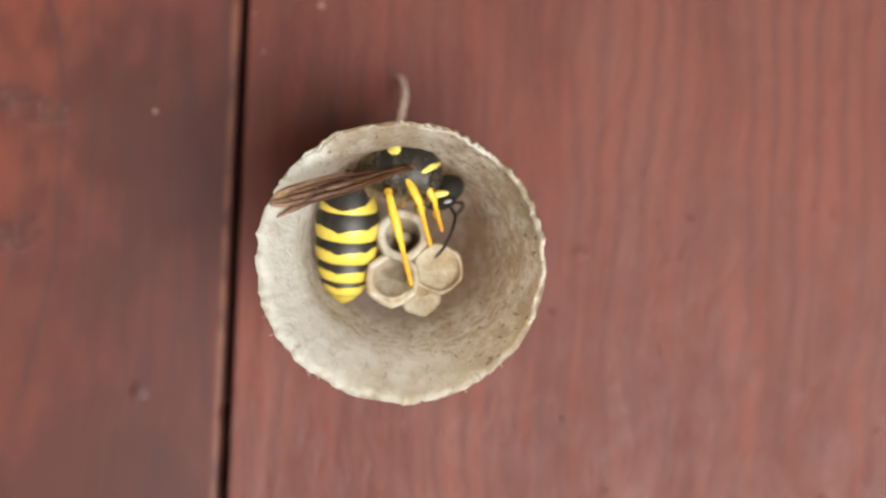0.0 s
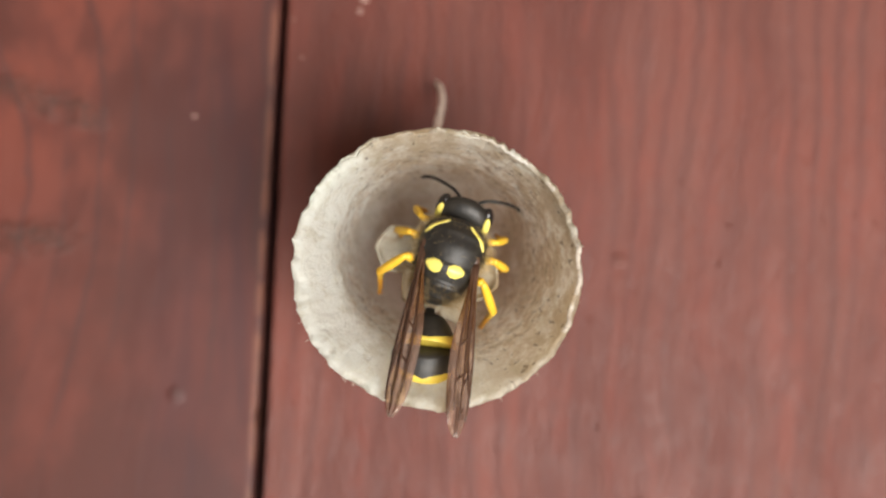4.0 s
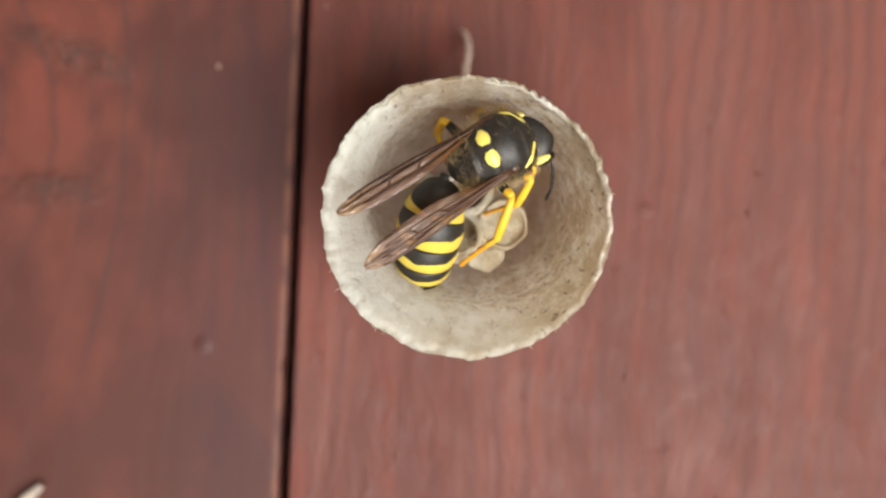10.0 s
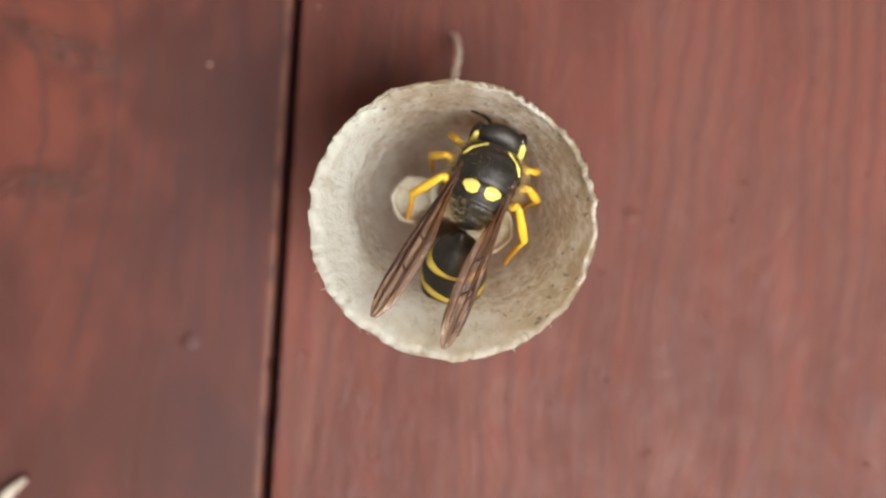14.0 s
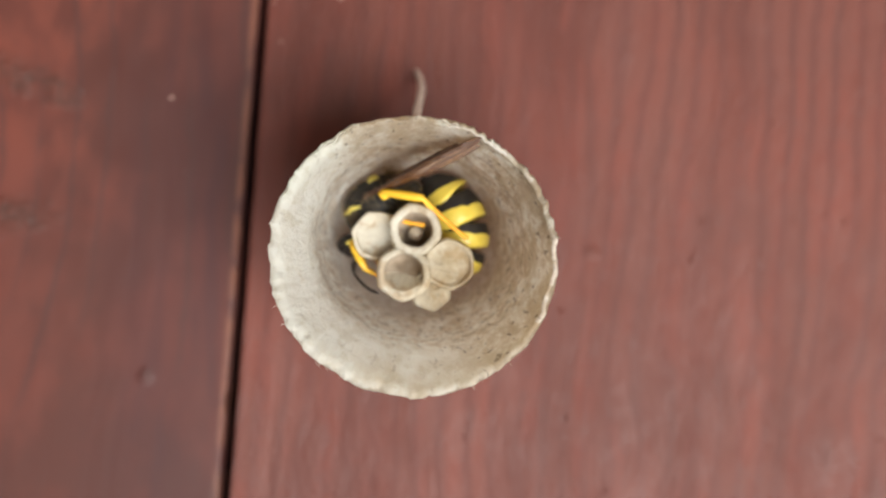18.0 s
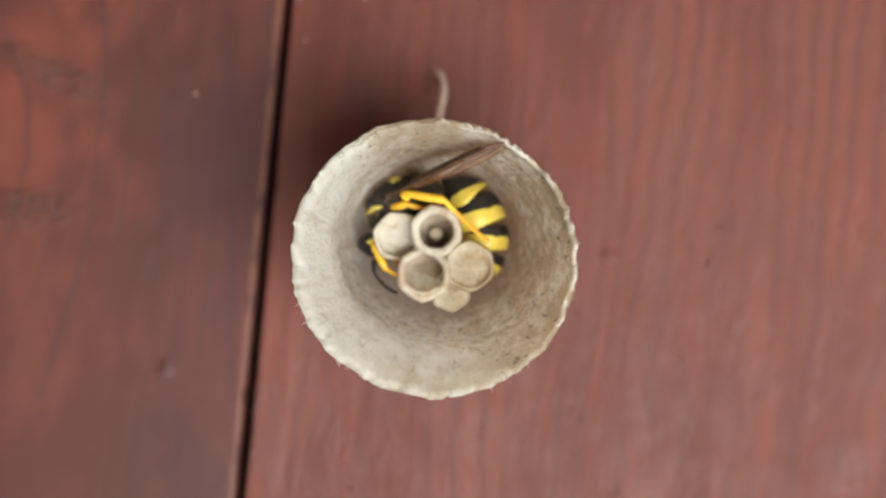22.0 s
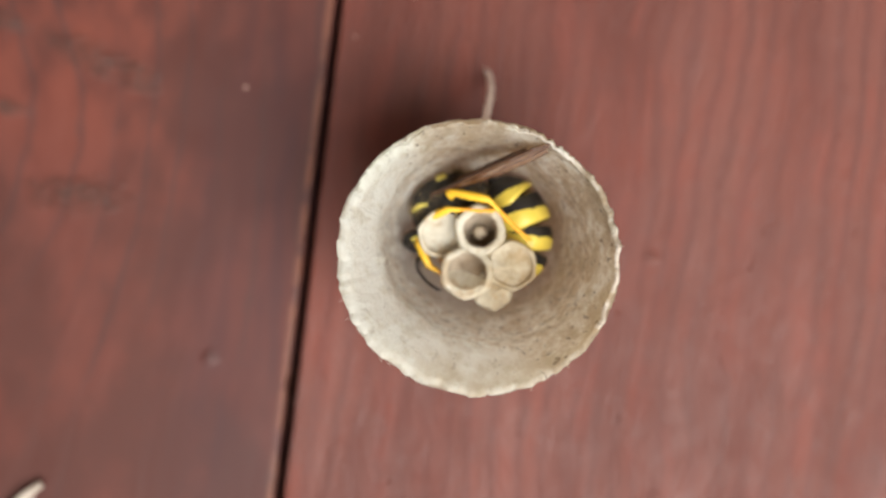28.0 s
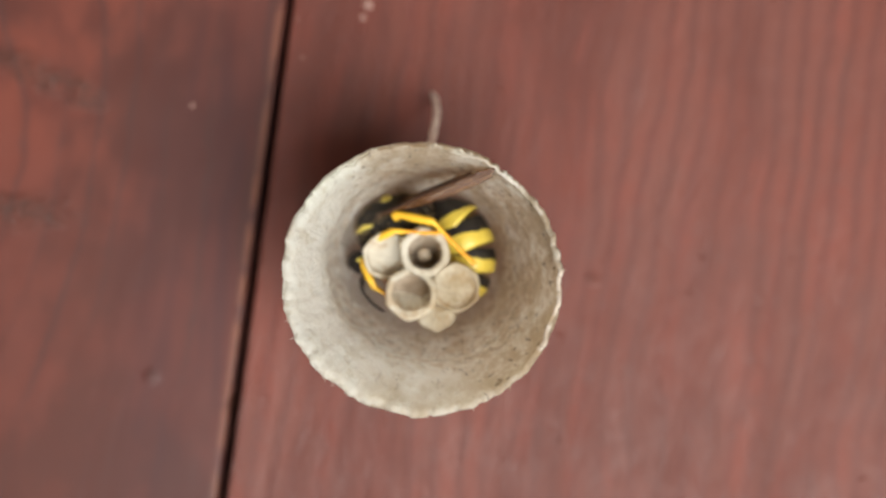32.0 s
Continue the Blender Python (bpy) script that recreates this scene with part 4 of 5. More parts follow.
def wasp():
    root = new("wasp")
    thorax = part("thorax", thorax_mesh(), root, "black hairy thorax")
    for side in (1, -1):
        part("shoulder_stripe", patch("shoulder_stripe", [(2.35, side * 24), (1.9, side * 40), (1.35, side * 54), (0.85, side * 64)], [0.10, 0.22, 0.24, 0.10], LEMON), thorax, "lemon-yellow shoulder stripe")
        part("back_spot", patch("back_spot", [(-1.60, side * 6), (-1.55, side * 15), (-1.48, side * 27), (-1.42, side * 38)], [0.30, 0.56, 0.56, 0.22], LEMON), thorax, "lemon-yellow spot on the back")
        part("wing_base", grown("wing_base", *ball(tuple(HINGE[side] + Vector((0.1, 0, -0.05))), (0.5, 0.36, 0.30), 14, 10), [VEIN]), thorax, "brown wing base")
        part("side_spot", grown("side_spot", *ball((0.9, side * 2.3, -0.35), (0.42, 0.2, 0.3), 12, 8), [YELLOW]), thorax, "yellow spot under the wing")
    skins = []
    for i in range(3000):
        x, a = random.uniform(-4.0, 2.7), random.uniform(-150, 150)
        if abs(a) < 62 and -2.6 < x < 2.0 and random.random() < 0.9:
            continue
        p, q = Vector(chest_point(x, a, -0.02)), Vector(chest_point(x, a, random.uniform(0.2, 1.0 if abs(a) > 62 or x < -2.6 else 0.45)))
        q += Vector((random.uniform(-0.35, 0.1), random.uniform(-0.15, 0.15), random.uniform(-0.1, 0.1)))
        skins.append(tube([p, (p + q) / 2 + Vector((0.03, 0.02, 0.03)), q], [0.011, 0.009, 0.004], 3))
    part("hair", grown("hair", *joined(*skins), [HAIR]), thorax, "short golden-brown body hair")
    face = head(root)
    abdomen = None
    tail = []
    for i, (length, front, back, share, tooth) in enumerate(RINGS):
        data = segment_mesh(i, length, front, back, share, tooth)
        if i == 0:
            abdomen = part("abdomen", data, root, "yellow and black banded abdomen")
        else:
            tail.append(part("abdomen_ring", data, abdomen))
    wings = {side: wing(root, side) for side in (1, -1)}
    legs = {(kind, side): leg(root, kind, side) for kind in LEGS for side in (1, -1)}
    tagged(root, "black and yellow striped queen wasp with smoky folded wings", "wasp")
    return root, abdomen, tail, wings, legs, face


WASP, ABDOMEN, TAIL, WINGS, LEG_SET, HEAD = wasp()


# ---- how the wasp moves ----
def frame_of(origin, ahead, up, unit=MM * GROWN):
    """A pose whose x points ahead and whose z leans to up."""
    x = Vector(ahead).normalized()
    z = Vector(up)
    z = (z - x * z.dot(x)).normalized()
    y = z.cross(x)
    m = Matrix((x, y, z)).transposed().to_4x4()
    m.translation = Vector(origin) * unit
    return m


def tail_chain(curl):
    """Poses of the abdomen's rings behind the first, each bent by curl degrees towards the belly, and the tip's place."""
    m, out = Matrix.Identity(4), []
    for i, ring in enumerate(RINGS):
        if i:
            out.append(m.copy())
        m = m @ pose(-ring[0] * MM * GROWN * 0.93, 0, 0) @ pose(0, 0, 0, 0, -curl, 0)
    return out, m.translation / (MM * GROWN)


def chord(reach):
    """The curl at which the abdomen's tip lies at that distance from the waist."""
    low, high = 0.0, 42.0
    for _ in range(24):
        middle = (low + high) / 2
        low, high = (middle, high) if tail_chain(middle)[1].length > reach else (low, middle)
    return low


class Moves:
    """Collects the rows of the wasp and of each part that moves on it."""

    def __init__(self):
        self.rows = {}

    def add(self, ob, t, m):
        self.rows.setdefault(ob, []).append((t, m))

    def at(self, t, centre, ahead, back, gaze, tip, tip_back, left, right, feet, fan=0.0):
        body = frame_of(centre, ahead, back, MM)
        self.add(WASP, t, HANG @ body)
        inside = body.inverted()
        turn = inside.to_3x3()

        def local(p):
            return inside @ (Vector(p) * MM) / (MM * GROWN)
        self.add(HEAD, t, frame_of(NECK, turn @ Vector(gaze), (0.15, 0, 1)) @ pose(0.9 * MM, 0, -0.2 * MM, 0, 34, 0))
        # abdomen: bent so that its tip reaches the given place, clear of the cup's wall
        tip = Vector(tip)
        for _ in range(40):
            du, dv = slump(tip.z)
            if math.hypot(tip.x - du, tip.y - dv) < room(tip.z) - 0.6:
                break
            tip += Vector((0.8 - tip.x, 0.4 - tip.y, 103 - tip.z)) * 0.004
        way = local(tip) - WAIST
        curl = chord(way.length)
        chain, end = tail_chain(curl)
        lean = math.degrees(math.atan2(end.z, -end.x))
        base = frame_of(WAIST, -way, turn @ Vector(tip_back)) @ pose(0, 0, 0, 0, -lean, 0)
        self.add(ABDOMEN, t, base)
        for ob, m in zip(TAIL, chain):
            self.add(ob, t, m)
        for side, goal in ((1, left), (-1, right)):
            aim = local(goal) - HINGE[side]
            self.add(WINGS[side], t, frame_of(HINGE[side], -aim, Vector((0, fan - side * 0.25 if fan else side * 0.5, 1))))
        for key, (femur, shin) in LEG_SET.items():
            kind, side = key
            coxa, upper, lower = LEGS[kind]
            root = Vector((coxa[0], coxa[1] * side, coxa[2]))
            rest = {"front": (3.5, 3.1, -5.6), "middle": (0.6, 4.1, -6.6), "hind": (-4.3, 4.5, -6.6)}[kind]
            goal = local(feet[key][:3]) if key in feet else Vector((rest[0], rest[1] * side, rest[2]))
            way = goal - root
            far = min(max(way.length, lower - upper + 0.4), upper + lower - 0.05)
            way = way.normalized()
            out = Vector((-0.2 if kind == "hind" else 0.1, side * 0.8, 0.7))
            if key in feet and len(feet[key]) > 3:
                out = local(feet[key][3:6]) - root
            out = (out - way * out.dot(way)).normalized()
            c = (upper * upper + far * far - lower * lower) / (2 * upper * far)
            knee = root + way * (upper * c) + out * (upper * math.sqrt(max(0.0, 1 - c * c)))
            foot = root + way * far
            thigh = frame_of(root, knee - root, out)
            self.add(femur, t, thigh)
            bulge = local(feet[key][6:]) - (knee + foot) / 2 if key in feet and len(feet[key]) == 9 else out
            self.add(shin, t, thigh.inverted() @ frame_of(knee, foot - knee, bulge))

    def play(self):
        for ob, rows in self.rows.items():
            rows.sort(key=lambda row: row[0])
            walk(ob, rows)


def motions():
    m = Moves()
    m.at(0.00, (0.14, 8.80, -7.20), (0.986, -0.100, -0.130), (0.060, 0.860, 0.500), (0.746, -0.645, -0.167), (-5.67, -4.35, -11.00), (-0.230, -0.401, 0.887), (-8.14, 5.78, -3.00), (-11.25, 4.29, 5.98), {("hind", -1): (0.94, -2.03, -6.90), ("middle", -1): (2.57, 1.74, -6.90), ("front", -1): (3.18, 3.92, -8.00)})
    m.at(0.50, (3.05, 7.05, -9.50), (0.765, -0.639, -0.087), (0.597, 0.651, 0.468), (0.953, -0.239, -0.185), (-7.95, 0.64, -14.15), (-0.547, 0.016, 0.837), (-9.04, 9.16, -17.66), (-7.11, 8.49, 6.61), {("hind", -1): (-4.19, -1.29, -8.50), ("middle", -1): (-0.13, -0.46, -7.00), ("front", -1): (4.33, 3.11, -8.00)})
    m.at(1.00, (5.09, 5.72, -10.71), (0.734, -0.673, -0.088), (0.630, 0.626, 0.459), (0.986, -0.089, -0.138), (-5.64, 1.12, -15.88), (-0.714, 0.166, 0.680), (-2.28, 10.48, -4.00), (-6.31, 11.03, 5.00), {("hind", -1): (-4.50, -1.49, -8.00), ("middle", -1): (-1.32, -0.54, -6.90), ("front", -1): (4.67, 1.61, -8.00)})
    m.at(1.50, (5.50, 5.25, -9.00), (0.572, -0.816, -0.087), (0.642, 0.379, 0.667), (0.931, -0.352, -0.098), (-5.64, 4.42, -15.55), (-0.650, 0.165, 0.741), (-0.97, 10.19, 4.65), (-6.20, 10.46, 4.70), {("hind", -1): (-2.80, 3.87, -7.00), ("middle", -1): (-0.77, 0.26, -6.90), ("front", -1): (5.40, -1.29, -8.00)})
    m.at(1.75, (5.28, 0.66, -5.50), (0.348, -0.936, -0.052), (0.338, 0.074, 0.938), (0.618, -0.776, -0.123), (-0.55, 9.40, -14.39), (-0.348, 0.708, 0.615), (3.03, 12.13, 0.60), (-3.63, 12.04, 0.60), {})
    m.at(2.00, (3.34, -4.24, -4.00), (0.133, -0.961, -0.242), (0.033, -0.240, 0.970), (0.156, -0.949, -0.274), (3.63, 6.46, -13.78), (0.107, 0.820, 0.563), (1.78, 10.58, 0.60), (-2.14, 9.97, 0.60), {("hind", -1): (-3.92, 4.02, -9.00), ("middle", -1): (-2.65, 0.05, -6.00)})
    m.at(2.50, (4.64, -4.89, -3.10), (0.708, -0.663, -0.242), (0.247, -0.088, 0.965), (0.713, -0.688, -0.133), (-1.49, 7.22, -10.01), (-0.177, 0.546, 0.819), (-3.46, 1.41, 0.60), (-7.03, -1.24, 0.60), {("hind", 1): (4.02, 3.25, -8.00), ("middle", 1): (7.62, -1.34, -6.00)})
    m.at(3.20, (2.20, -0.80, -4.20), (0.986, 0.086, -0.139), (0.139, 0.012, 0.990), (0.956, 0.084, -0.280), (-9.00, 0.50, -8.00), (-0.406, 0.095, 0.909), (-11.60, 3.40, 1.80), (-11.40, -4.60, 1.80), {})
    m.at(3.90, (1.20, 1.60, -4.20), (0.465, 0.874, -0.139), (0.065, 0.123, 0.990), (0.451, 0.848, -0.280), (-2.20, -7.40, -9.60), (-0.175, -0.641, 0.747), (-5.80, -10.60, 1.60), (-0.40, -12.60, 1.60), {})
    m.at(4.50, (0.13, 0.61, -3.40), (-0.426, 0.904, 0.035), (0.015, -0.032, 0.999), (-0.422, 0.898, -0.125), (2.56, -8.35, -13.48), (0.367, -0.838, 0.404), (6.98, -13.92, 0.60), (11.93, -10.08, 0.60), {})
    m.at(5.00, (-0.33, 1.53, -3.52), (-0.463, 0.877, 0.130), (0.006, -0.144, 0.990), (-0.389, 0.920, -0.039), (2.58, -6.13, -14.50), (0.288, -0.864, 0.414), (4.84, -13.05, 0.60), (8.45, -11.59, 0.60), {("front", -1): (1.96, 4.72, -7.00, 2.58, 3.64, -5.00), ("middle", -1): (5.79, 2.18, -8.00, 4.39, 0.93, -5.00), ("hind", -1): (7.92, -0.70, -8.00, 5.75, -1.07, -5.00), ("middle", 1): (-5.42, -1.22, -9.00, -4.30, -2.84, -6.00), ("hind", 1): (-2.95, -6.08, -8.00)})
    m.at(5.20, (0.80, 2.09, -3.40), (-0.006, 0.999, 0.035), (-0.000, -0.035, 0.999), (0.127, 0.981, -0.150), (-0.76, -7.06, -13.48), (-0.001, -0.906, 0.423), (-2.12, -12.51, 0.60), (4.06, -12.19, 0.60), {})
    m.at(5.50, (1.41, 4.78, -3.90), (0.581, 0.812, -0.052), (0.030, 0.043, 0.999), (0.931, 0.320, -0.177), (-0.54, -7.76, -12.07), (0.028, -0.622, 0.783), (-10.05, -6.07, 0.60), (-4.42, -11.07, 0.60), {})
    m.at(6.00, (1.89, 6.23, -3.63), (0.885, 0.417, -0.208), (0.129, 0.210, 0.969), (0.637, 0.144, -0.757), (-3.59, -6.73, -8.54), (-0.142, -0.374, 0.917), (-11.60, 2.00, 1.80), (-8.62, -5.23, 2.60), {("hind", -1): (-0.67, -4.47, -7.00, 0.31, -0.32, -4.00), ("middle", -1): (3.96, -2.65, -7.00, 2.43, 0.56, -4.00), ("front", 1): (2.96, 7.13, -12.67), ("middle", 1): (0.48, 5.64, -14.35), ("hind", 1): (-2.12, 3.79, -15.82), ("front", -1): (4.50, 2.47, -7.00)})
    m.at(6.50, (2.85, 7.50, -3.00), (0.925, 0.338, -0.174), (0.049, 0.347, 0.937), (0.551, -0.715, -0.431), (-6.53, -3.77, -7.90), (-0.255, -0.297, 0.920), (-12.72, 6.37, 1.80), (-10.72, 0.42, 2.60), {("hind", -1): (-2.46, -3.93, -7.40), ("middle", -1): (1.61, 1.92, -7.00), ("front", 1): (4.16, 6.77, -12.01), ("middle", 1): (1.45, 5.80, -13.72), ("hind", 1): (-1.47, 4.55, -15.19)})
    m.at(7.00, (3.00, 8.80, -5.27), (0.985, -0.140, -0.100), (0.170, 0.704, 0.690), (0.149, -0.843, -0.516), (-5.15, -4.32, -9.00), (-0.190, -0.315, 0.930), (-11.64, 7.58, -1.00), (-9.87, 5.62, 0.60), {("hind", -1): (-0.66, -5.03, -7.00, 0.01, 1.57, -4.00), ("middle", -1): (1.24, -0.45, -7.00, 2.97, 4.27, -4.00), ("front", -1): (2.99, 5.07, -7.00), ("front", 1): (5.36, 3.60, -12.44), ("middle", 1): (2.99, 1.99, -14.15), ("hind", 1): (0.31, 0.23, -15.58)})
    m.at(7.50, (2.80, 7.77, -3.70), (0.938, 0.277, -0.208), (0.007, 0.585, 0.811), (0.624, -0.563, -0.543), (-5.28, -4.10, -8.94), (-0.231, -0.367, 0.901), (-10.48, 5.76, 1.80), (-9.86, 3.07, 2.60), {("hind", -1): (-0.69, -4.85, -7.00), ("middle", -1): (1.43, 0.69, -7.00), ("front", 1): (4.56, 4.65, -12.10), ("middle", 1): (1.93, 3.26, -13.63), ("hind", 1): (-0.94, 1.67, -14.87)})
    m.at(8.00, (2.03, 5.81, -2.70), (0.629, 0.625, -0.461), (0.352, 0.300, 0.887), (0.750, -0.145, -0.645), (-4.78, -6.50, -9.50), (-0.154, -0.303, 0.940), (-8.63, -3.56, 1.80), (-4.15, -6.92, 3.20), {("hind", -1): (0.18, -3.57, -7.00, 3.09, -1.49, -4.00), ("middle", -1): (4.75, 0.77, -7.00), ("hind", 1): (-4.68, 3.01, -9.00), ("front", 1): (0.15, 7.47, -11.49), ("middle", 1): (-2.86, 7.37, -8.00)})
    m.at(8.50, (3.02, 7.66, -3.10), (0.944, 0.279, -0.174), (0.037, 0.435, 0.900), (0.549, -0.648, -0.527), (-5.27, -4.59, -6.90), (-0.178, -0.244, 0.953), (-11.47, 5.59, 1.80), (-10.05, 1.81, 2.60), {("hind", -1): (-0.60, -4.64, -7.00), ("middle", -1): (1.54, 0.78, -7.00), ("front", 1): (4.57, 5.99, -11.94), ("middle", 1): (1.88, 4.97, -13.64), ("hind", 1): (-1.06, 3.71, -15.09)})
    m.at(9.00, (2.58, 6.83, -2.59), (0.923, 0.301, -0.238), (0.143, 0.305, 0.942), (0.644, 0.067, -0.762), (-4.88, -5.16, -7.78), (-0.214, -0.362, 0.907), (-11.67, 1.98, 1.80), (-8.90, -2.52, 2.60), {("hind", -1): (-0.76, -4.61, -7.00, 0.87, -0.04, -4.00), ("middle", -1): (0.98, 0.92, -8.00, 2.86, 1.95, -5.00), ("front", 1): (3.62, 7.30, -11.56), ("middle", 1): (1.04, 6.04, -13.27), ("hind", 1): (-1.72, 4.45, -14.75), ("front", -1): (4.25, 3.11, -7.00)})
    m.at(9.50, (3.23, 6.56, -2.50), (0.825, 0.538, -0.174), (0.029, 0.267, 0.963), (0.617, 0.230, -0.752), (-4.60, -5.43, -8.52), (-0.250, -0.409, 0.878), (-11.03, 2.51, 1.80), (-6.85, -3.98, 2.60), {("hind", -1): (1.05, -4.45, -7.00), ("middle", -1): (2.98, 1.74, -7.00), ("front", 1): (4.16, 6.91, -11.58), ("middle", 1): (1.62, 5.55, -13.27), ("hind", 1): (-1.06, 3.84, -14.75)})
    m.at(10.00, (2.60, 6.36, -2.65), (0.854, 0.440, -0.278), (0.189, 0.236, 0.953), (0.599, 0.148, -0.787), (-4.01, -6.02, -9.50), (-0.197, -0.290, 0.936), (-10.74, 0.14, 1.80), (-7.69, -4.20, 2.60), {("hind", -1): (-0.39, -4.40, -7.00, 1.86, -0.60, -4.00), ("middle", -1): (1.54, 0.45, -8.00, 4.15, 1.32, -5.00), ("front", 1): (3.32, 7.69, -11.57), ("middle", 1): (0.81, 6.26, -13.25), ("hind", 1): (-1.83, 4.48, -14.72), ("front", -1): (5.05, 2.60, -7.00)})
    m.at(10.50, (6.59, 0.87, -3.00), (0.952, 0.274, -0.139), (0.134, 0.038, 0.990), (0.919, 0.256, -0.298), (-6.68, -5.34, -9.51), (-0.364, -0.357, 0.860), (-7.88, -3.10, 0.60), (-3.77, -10.82, 0.60), {})
    m.at(10.75, (6.84, 1.35, -3.80), (0.733, 0.672, -0.105), (0.304, -0.185, 0.935), (0.040, 0.976, -0.215), (-6.43, -5.42, -9.87), (-0.240, -0.509, 0.827), (-4.87, -8.54, 0.60), (0.27, -12.67, 0.60), {("hind", 1): (-4.78, 1.40, -7.00), ("middle", 1): (0.36, 3.78, -7.00)})
    m.at(11.00, (6.95, 0.37, -4.24), (0.133, 0.986, -0.103), (0.670, -0.013, 0.742), (-0.031, 0.984, -0.172), (-6.08, -5.45, -6.00), (0.159, -0.625, 0.764), (0.01, -11.73, 3.00), (3.49, -14.14, 3.50), {("hind", 1): (-5.29, -0.69, -7.00), ("middle", 1): (-0.03, 1.71, -7.00), ("front", 1): (2.54, 3.46, -8.00)})
    m.at(11.50, (7.69, 1.48, -7.00), (-0.546, 0.833, -0.087), (0.731, 0.525, 0.437), (-0.424, 0.887, -0.185), (-3.18, -5.68, -6.51), (0.241, -0.813, 0.529), (7.63, -10.96, 3.50), (9.23, -12.51, 3.00), {("hind", 1): (-5.62, -0.87, -7.40), ("middle", 1): (0.04, 2.26, -7.00), ("front", 1): (4.15, 3.04, -8.00)})
    m.at(12.00, (7.87, 1.58, -7.20), (-0.455, 0.886, -0.087), (0.810, 0.453, 0.373), (-0.518, 0.836, -0.182), (-3.75, -5.17, -6.63), (0.207, -0.859, 0.469), (8.00, -11.09, 3.50), (8.58, -12.30, 3.00), {("hind", 1): (-5.24, -0.42, -7.40), ("middle", 1): (0.58, 2.57, -7.00), ("front", 1): (3.03, 3.53, -8.00)})
    m.at(12.50, (6.93, 3.08, -5.60), (-0.087, 0.991, -0.105), (0.520, 0.135, 0.843), (-0.684, 0.709, -0.172), (-4.59, -4.85, -7.16), (0.072, -0.471, 0.879), (2.05, -10.15, 3.50), (4.10, -12.10, 3.00), {("hind", 1): (-4.94, -1.05, -7.40), ("middle", 1): (0.60, 1.41, -7.00)})
    m.at(13.00, (3.96, 3.88, -4.39), (0.374, 0.918, -0.128), (0.133, 0.083, 0.988), (0.320, 0.930, -0.200), (-1.47, -6.40, -14.00), (-0.256, -0.604, 0.754), (-5.78, -7.80, 0.60), (0.18, -10.55, 0.60), {("hind", 1): (-4.69, -0.89, -8.00, -2.06, 2.27, -5.00), ("middle", 1): (-3.04, 4.68, -8.00), ("front", -1): (7.79, 4.44, -7.00), ("middle", -1): (7.18, -0.48, -7.00), ("hind", -1): (4.47, -4.30, -8.00, 6.16, -2.60, -5.00)})
    m.at(13.50, (0.30, 1.77, -3.40), (-0.409, 0.913, 0.000), (0.000, 0.000, 1.000), (-0.542, 0.831, -0.124), (2.70, -7.55, -13.15), (0.366, -0.805, 0.467), (3.45, -13.99, 0.60), (8.97, -10.99, 0.60), {})
    m.at(14.00, (2.68, 4.09, -3.66), (0.309, 0.922, -0.232), (0.109, 0.208, 0.972), (0.181, 0.935, -0.304), (0.24, -6.10, -14.00), (-0.106, -0.705, 0.701), (-5.98, -7.79, 0.60), (0.19, -10.84, 0.60), {})
    m.at(14.50, (4.36, 4.74, -6.60), (0.446, 0.742, -0.500), (0.346, 0.372, 0.861), (0.569, 0.808, -0.154), (-4.18, -3.41, 4.02), (0.570, 0.514, 0.641), (-2.66, 1.53, 5.50), (5.00, -0.47, 5.50), {})
    m.at(14.85, (3.48, 4.71, -10.00), (-0.574, 0.819, 0.000), (0.609, 0.426, 0.669), (-0.876, 0.474, -0.089), (-4.69, -1.54, -7.50), (0.452, -0.590, 0.669), (6.00, -6.00, -4.00), (0.00, -7.00, -3.00), {}, fan=0.8)
    m.at(15.20, (1.34, 6.51, -12.00), (-0.906, 0.423, 0.000), (0.378, 0.811, 0.447), (-0.996, -0.027, -0.089), (-1.79, -3.21, -9.50), (0.853, -0.269, 0.447), (8.00, -3.00, -5.00), (3.00, -5.00, -4.00), {}, fan=0.8)
    m.at(15.80, (-1.88, 6.93, -13.00), (-0.985, -0.174, 0.000), (-0.170, 0.966, 0.196), (-0.800, -0.593, -0.089), (1.51, -2.63, -12.50), (0.921, 0.335, 0.196), (8.50, 3.00, -3.00), (6.50, 5.00, -3.00), {}, fan=0.8)
    m.at(16.50, (-4.28, 4.62, -13.20), (-0.669, -0.743, 0.000), (-0.738, 0.664, 0.119), (-0.265, -0.960, -0.089), (2.21, -2.14, -13.20), (0.714, 0.690, 0.119), (4.53, 10.59, -0.80), (3.72, 10.81, -1.80), {("hind", 1): (4.94, 2.08, -7.20, -4.77, 6.87, -7.40, 2.43, 8.59, -6.00), ("middle", 1): (0.28, 2.95, -8.60, -5.74, 3.59, -8.00, -2.75, 6.48, -5.00), ("front", 1): (-1.42, -3.12, -11.50, -6.90, -1.30, -9.00)}, fan=-0.8)
    m.at(17.00, (-4.28, 4.62, -13.20), (-0.669, -0.743, 0.000), (-0.738, 0.664, 0.119), (-0.265, -0.960, -0.089), (2.21, -2.14, -13.20), (0.714, 0.690, 0.119), (4.53, 10.59, -0.80), (3.72, 10.81, -1.80), {("hind", 1): (4.94, 2.08, -7.20, -4.77, 6.87, -7.40, 2.43, 8.59, -6.00), ("middle", 1): (0.51, 3.06, -8.60, -5.74, 3.59, -8.00, -2.75, 6.48, -5.00), ("front", 1): (-1.42, -3.12, -11.50, -6.90, -1.30, -9.00)}, fan=-0.8)
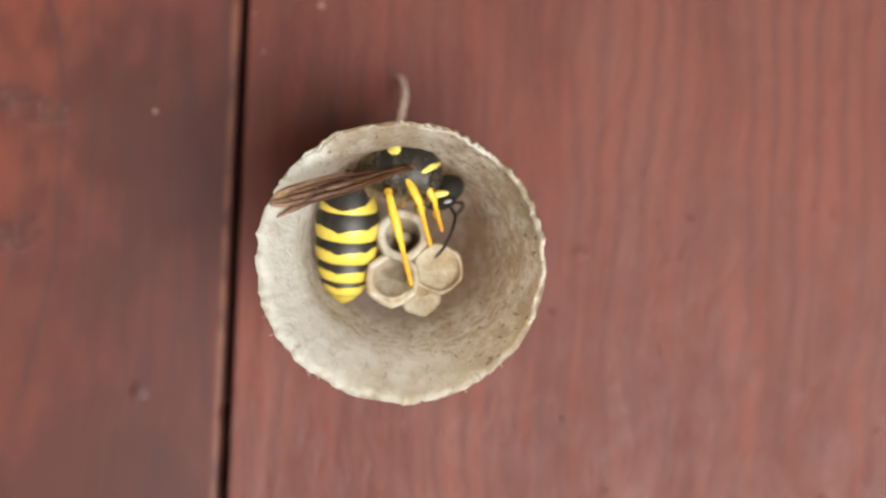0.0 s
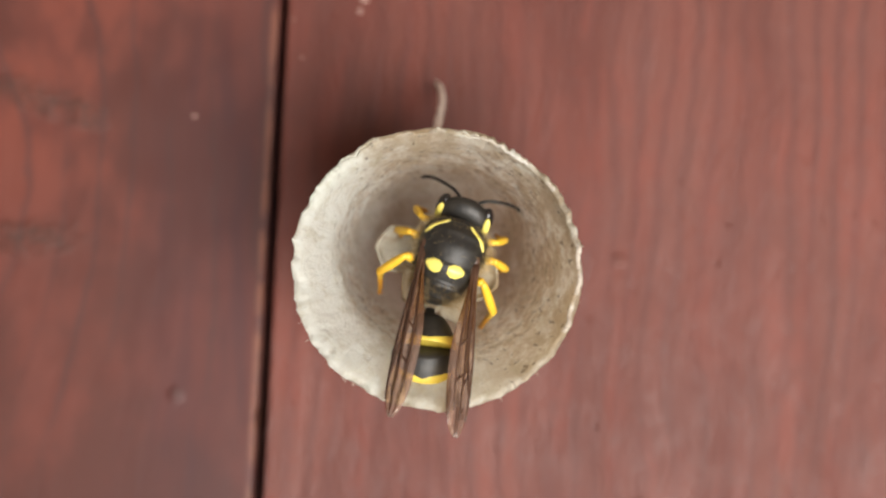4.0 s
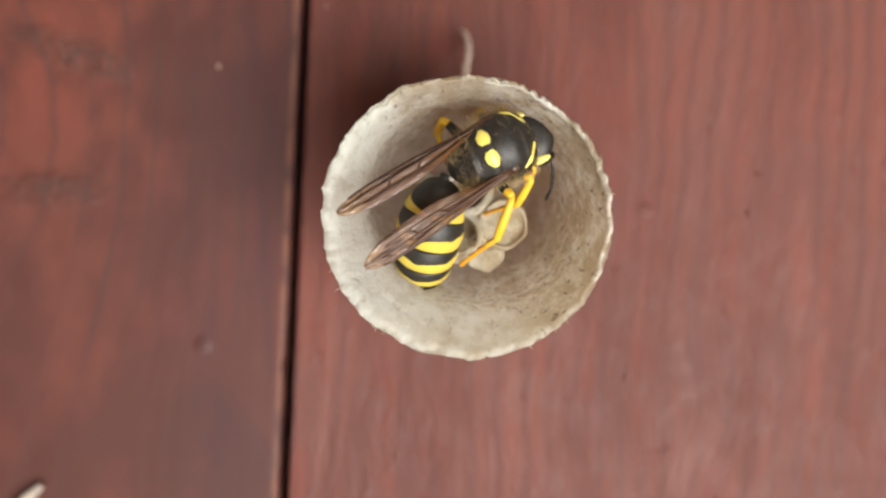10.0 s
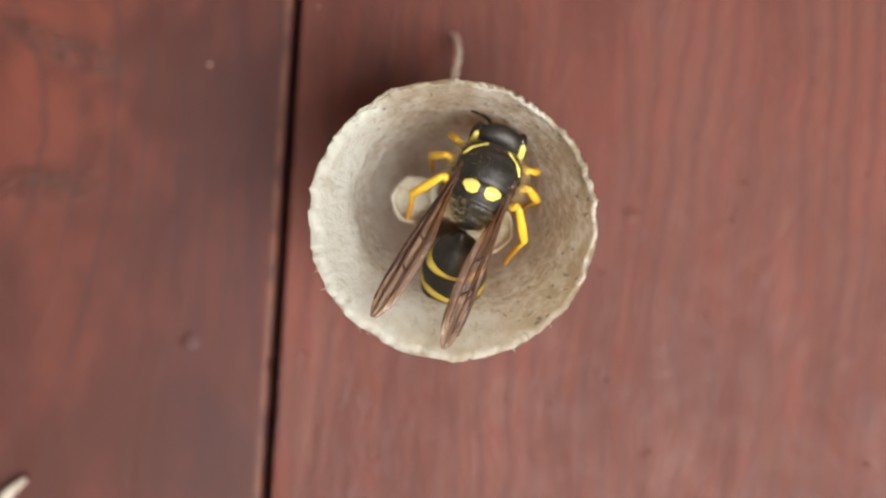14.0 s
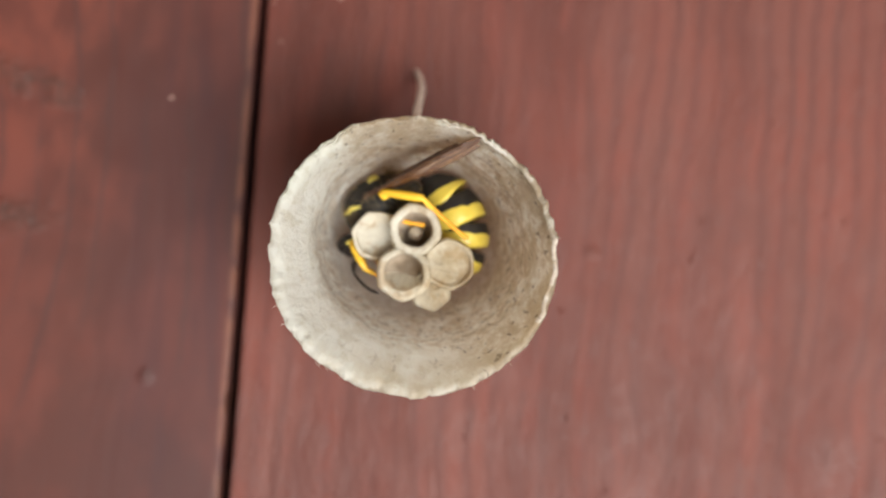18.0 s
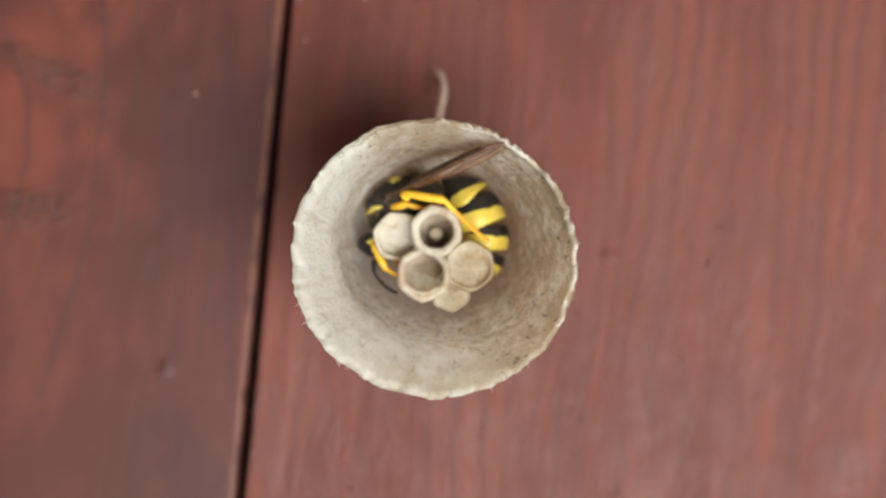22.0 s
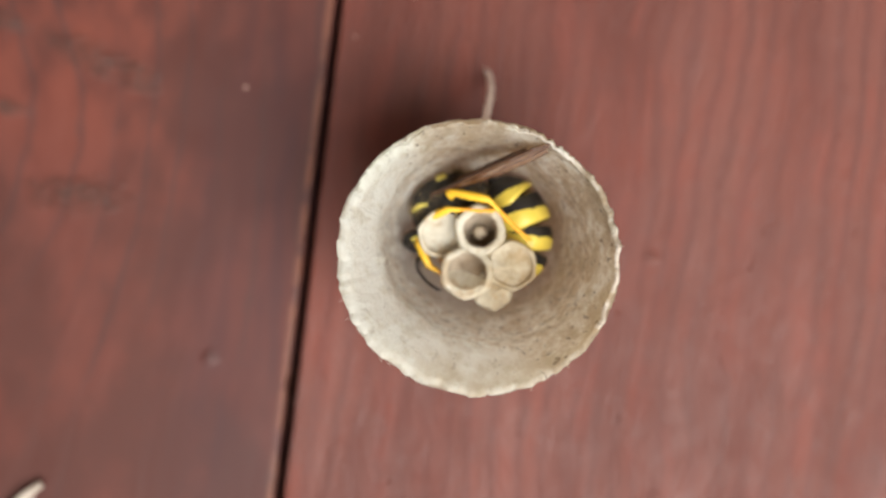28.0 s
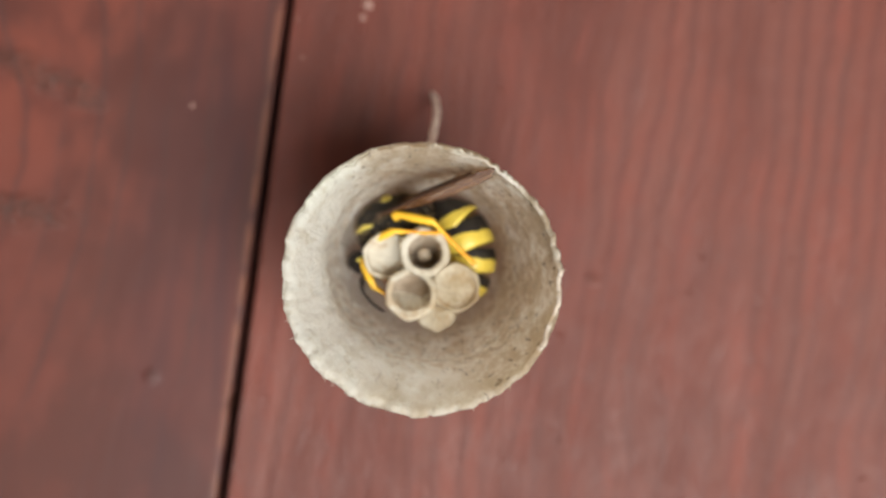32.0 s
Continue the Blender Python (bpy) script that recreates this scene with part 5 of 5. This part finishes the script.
    m.at(19.00, (-4.23, 4.68, -13.20), (-0.682, -0.731, 0.000), (-0.726, 0.677, 0.119), (-0.282, -0.955, -0.089), (2.21, -2.14, -13.20), (0.720, 0.683, 0.119), (4.53, 10.59, -0.80), (3.72, 10.81, -1.80), {("hind", 1): (4.94, 2.08, -7.20, -4.77, 6.87, -7.40, 2.43, 8.59, -6.00), ("middle", 1): (0.78, 3.11, -8.60, -5.74, 3.59, -8.00, -2.75, 6.48, -5.00), ("front", 1): (-1.42, -3.12, -11.50, -6.90, -1.30, -9.00)}, fan=-0.8)
    m.at(21.00, (-4.23, 4.68, -13.20), (-0.682, -0.731, 0.000), (-0.726, 0.677, 0.119), (-0.282, -0.955, -0.089), (2.21, -2.14, -13.20), (0.720, 0.683, 0.119), (4.53, 10.59, -0.80), (3.72, 10.81, -1.80), {("hind", 1): (4.94, 2.08, -7.20, -4.77, 6.87, -7.40, 2.43, 8.59, -6.00), ("middle", 1): (0.43, 2.82, -8.60, -5.74, 3.59, -8.00, -2.75, 6.48, -5.00), ("front", 1): (-1.42, -3.12, -11.50, -6.90, -1.30, -9.00)}, fan=-0.8)
    m.at(23.00, (-4.23, 4.68, -13.20), (-0.682, -0.731, 0.000), (-0.726, 0.677, 0.119), (-0.282, -0.955, -0.089), (2.21, -2.14, -13.20), (0.720, 0.683, 0.119), (4.53, 10.59, -0.80), (3.72, 10.81, -1.80), {("hind", 1): (4.94, 2.08, -7.20, -4.77, 6.87, -7.40, 2.43, 8.59, -6.00), ("middle", 1): (1.06, 4.65, -7.00, -5.74, 3.59, -8.00, -2.75, 6.48, -5.00), ("front", 1): (-1.42, -3.12, -11.50, -6.90, -1.30, -9.00)}, fan=-0.8)
    m.at(25.00, (-4.23, 4.68, -13.20), (-0.682, -0.731, 0.000), (-0.726, 0.677, 0.119), (-0.282, -0.955, -0.089), (2.21, -2.14, -13.20), (0.720, 0.683, 0.119), (4.53, 10.59, -0.80), (3.72, 10.81, -1.80), {("hind", 1): (4.94, 2.08, -7.20, -4.77, 6.87, -7.40, 2.43, 8.59, -6.00), ("middle", 1): (1.06, 4.65, -7.00, -5.74, 3.59, -8.00, -2.75, 6.48, -5.00), ("front", 1): (-1.42, -3.12, -11.50, -6.90, -1.30, -9.00)}, fan=-0.8)
    m.at(28.00, (-4.23, 4.68, -13.20), (-0.682, -0.731, 0.000), (-0.726, 0.677, 0.119), (-0.282, -0.955, -0.089), (2.21, -2.14, -13.20), (0.720, 0.683, 0.119), (4.53, 10.59, -0.80), (3.72, 10.81, -1.80), {("hind", 1): (4.94, 2.08, -7.20, -4.77, 6.87, -7.40, 2.43, 8.59, -6.00), ("middle", 1): (1.06, 4.65, -7.00, -5.74, 3.59, -8.00, -2.75, 6.48, -5.00), ("front", 1): (-1.42, -3.12, -11.50, -6.90, -1.30, -9.00)}, fan=-0.8)
    m.at(32.00, (-4.23, 4.68, -13.20), (-0.682, -0.731, 0.000), (-0.726, 0.677, 0.119), (-0.282, -0.955, -0.089), (2.21, -2.14, -13.20), (0.720, 0.683, 0.119), (4.53, 10.59, -0.80), (3.72, 10.81, -1.80), {("hind", 1): (4.94, 2.08, -7.20, -4.77, 6.87, -7.40, 2.43, 8.59, -6.00), ("middle", 1): (1.06, 4.65, -7.00, -5.74, 3.59, -8.00, -2.75, 6.48, -5.00), ("front", 1): (-1.42, -3.12, -11.50, -6.90, -1.30, -9.00)}, fan=-0.8)
    m.play()


motions()
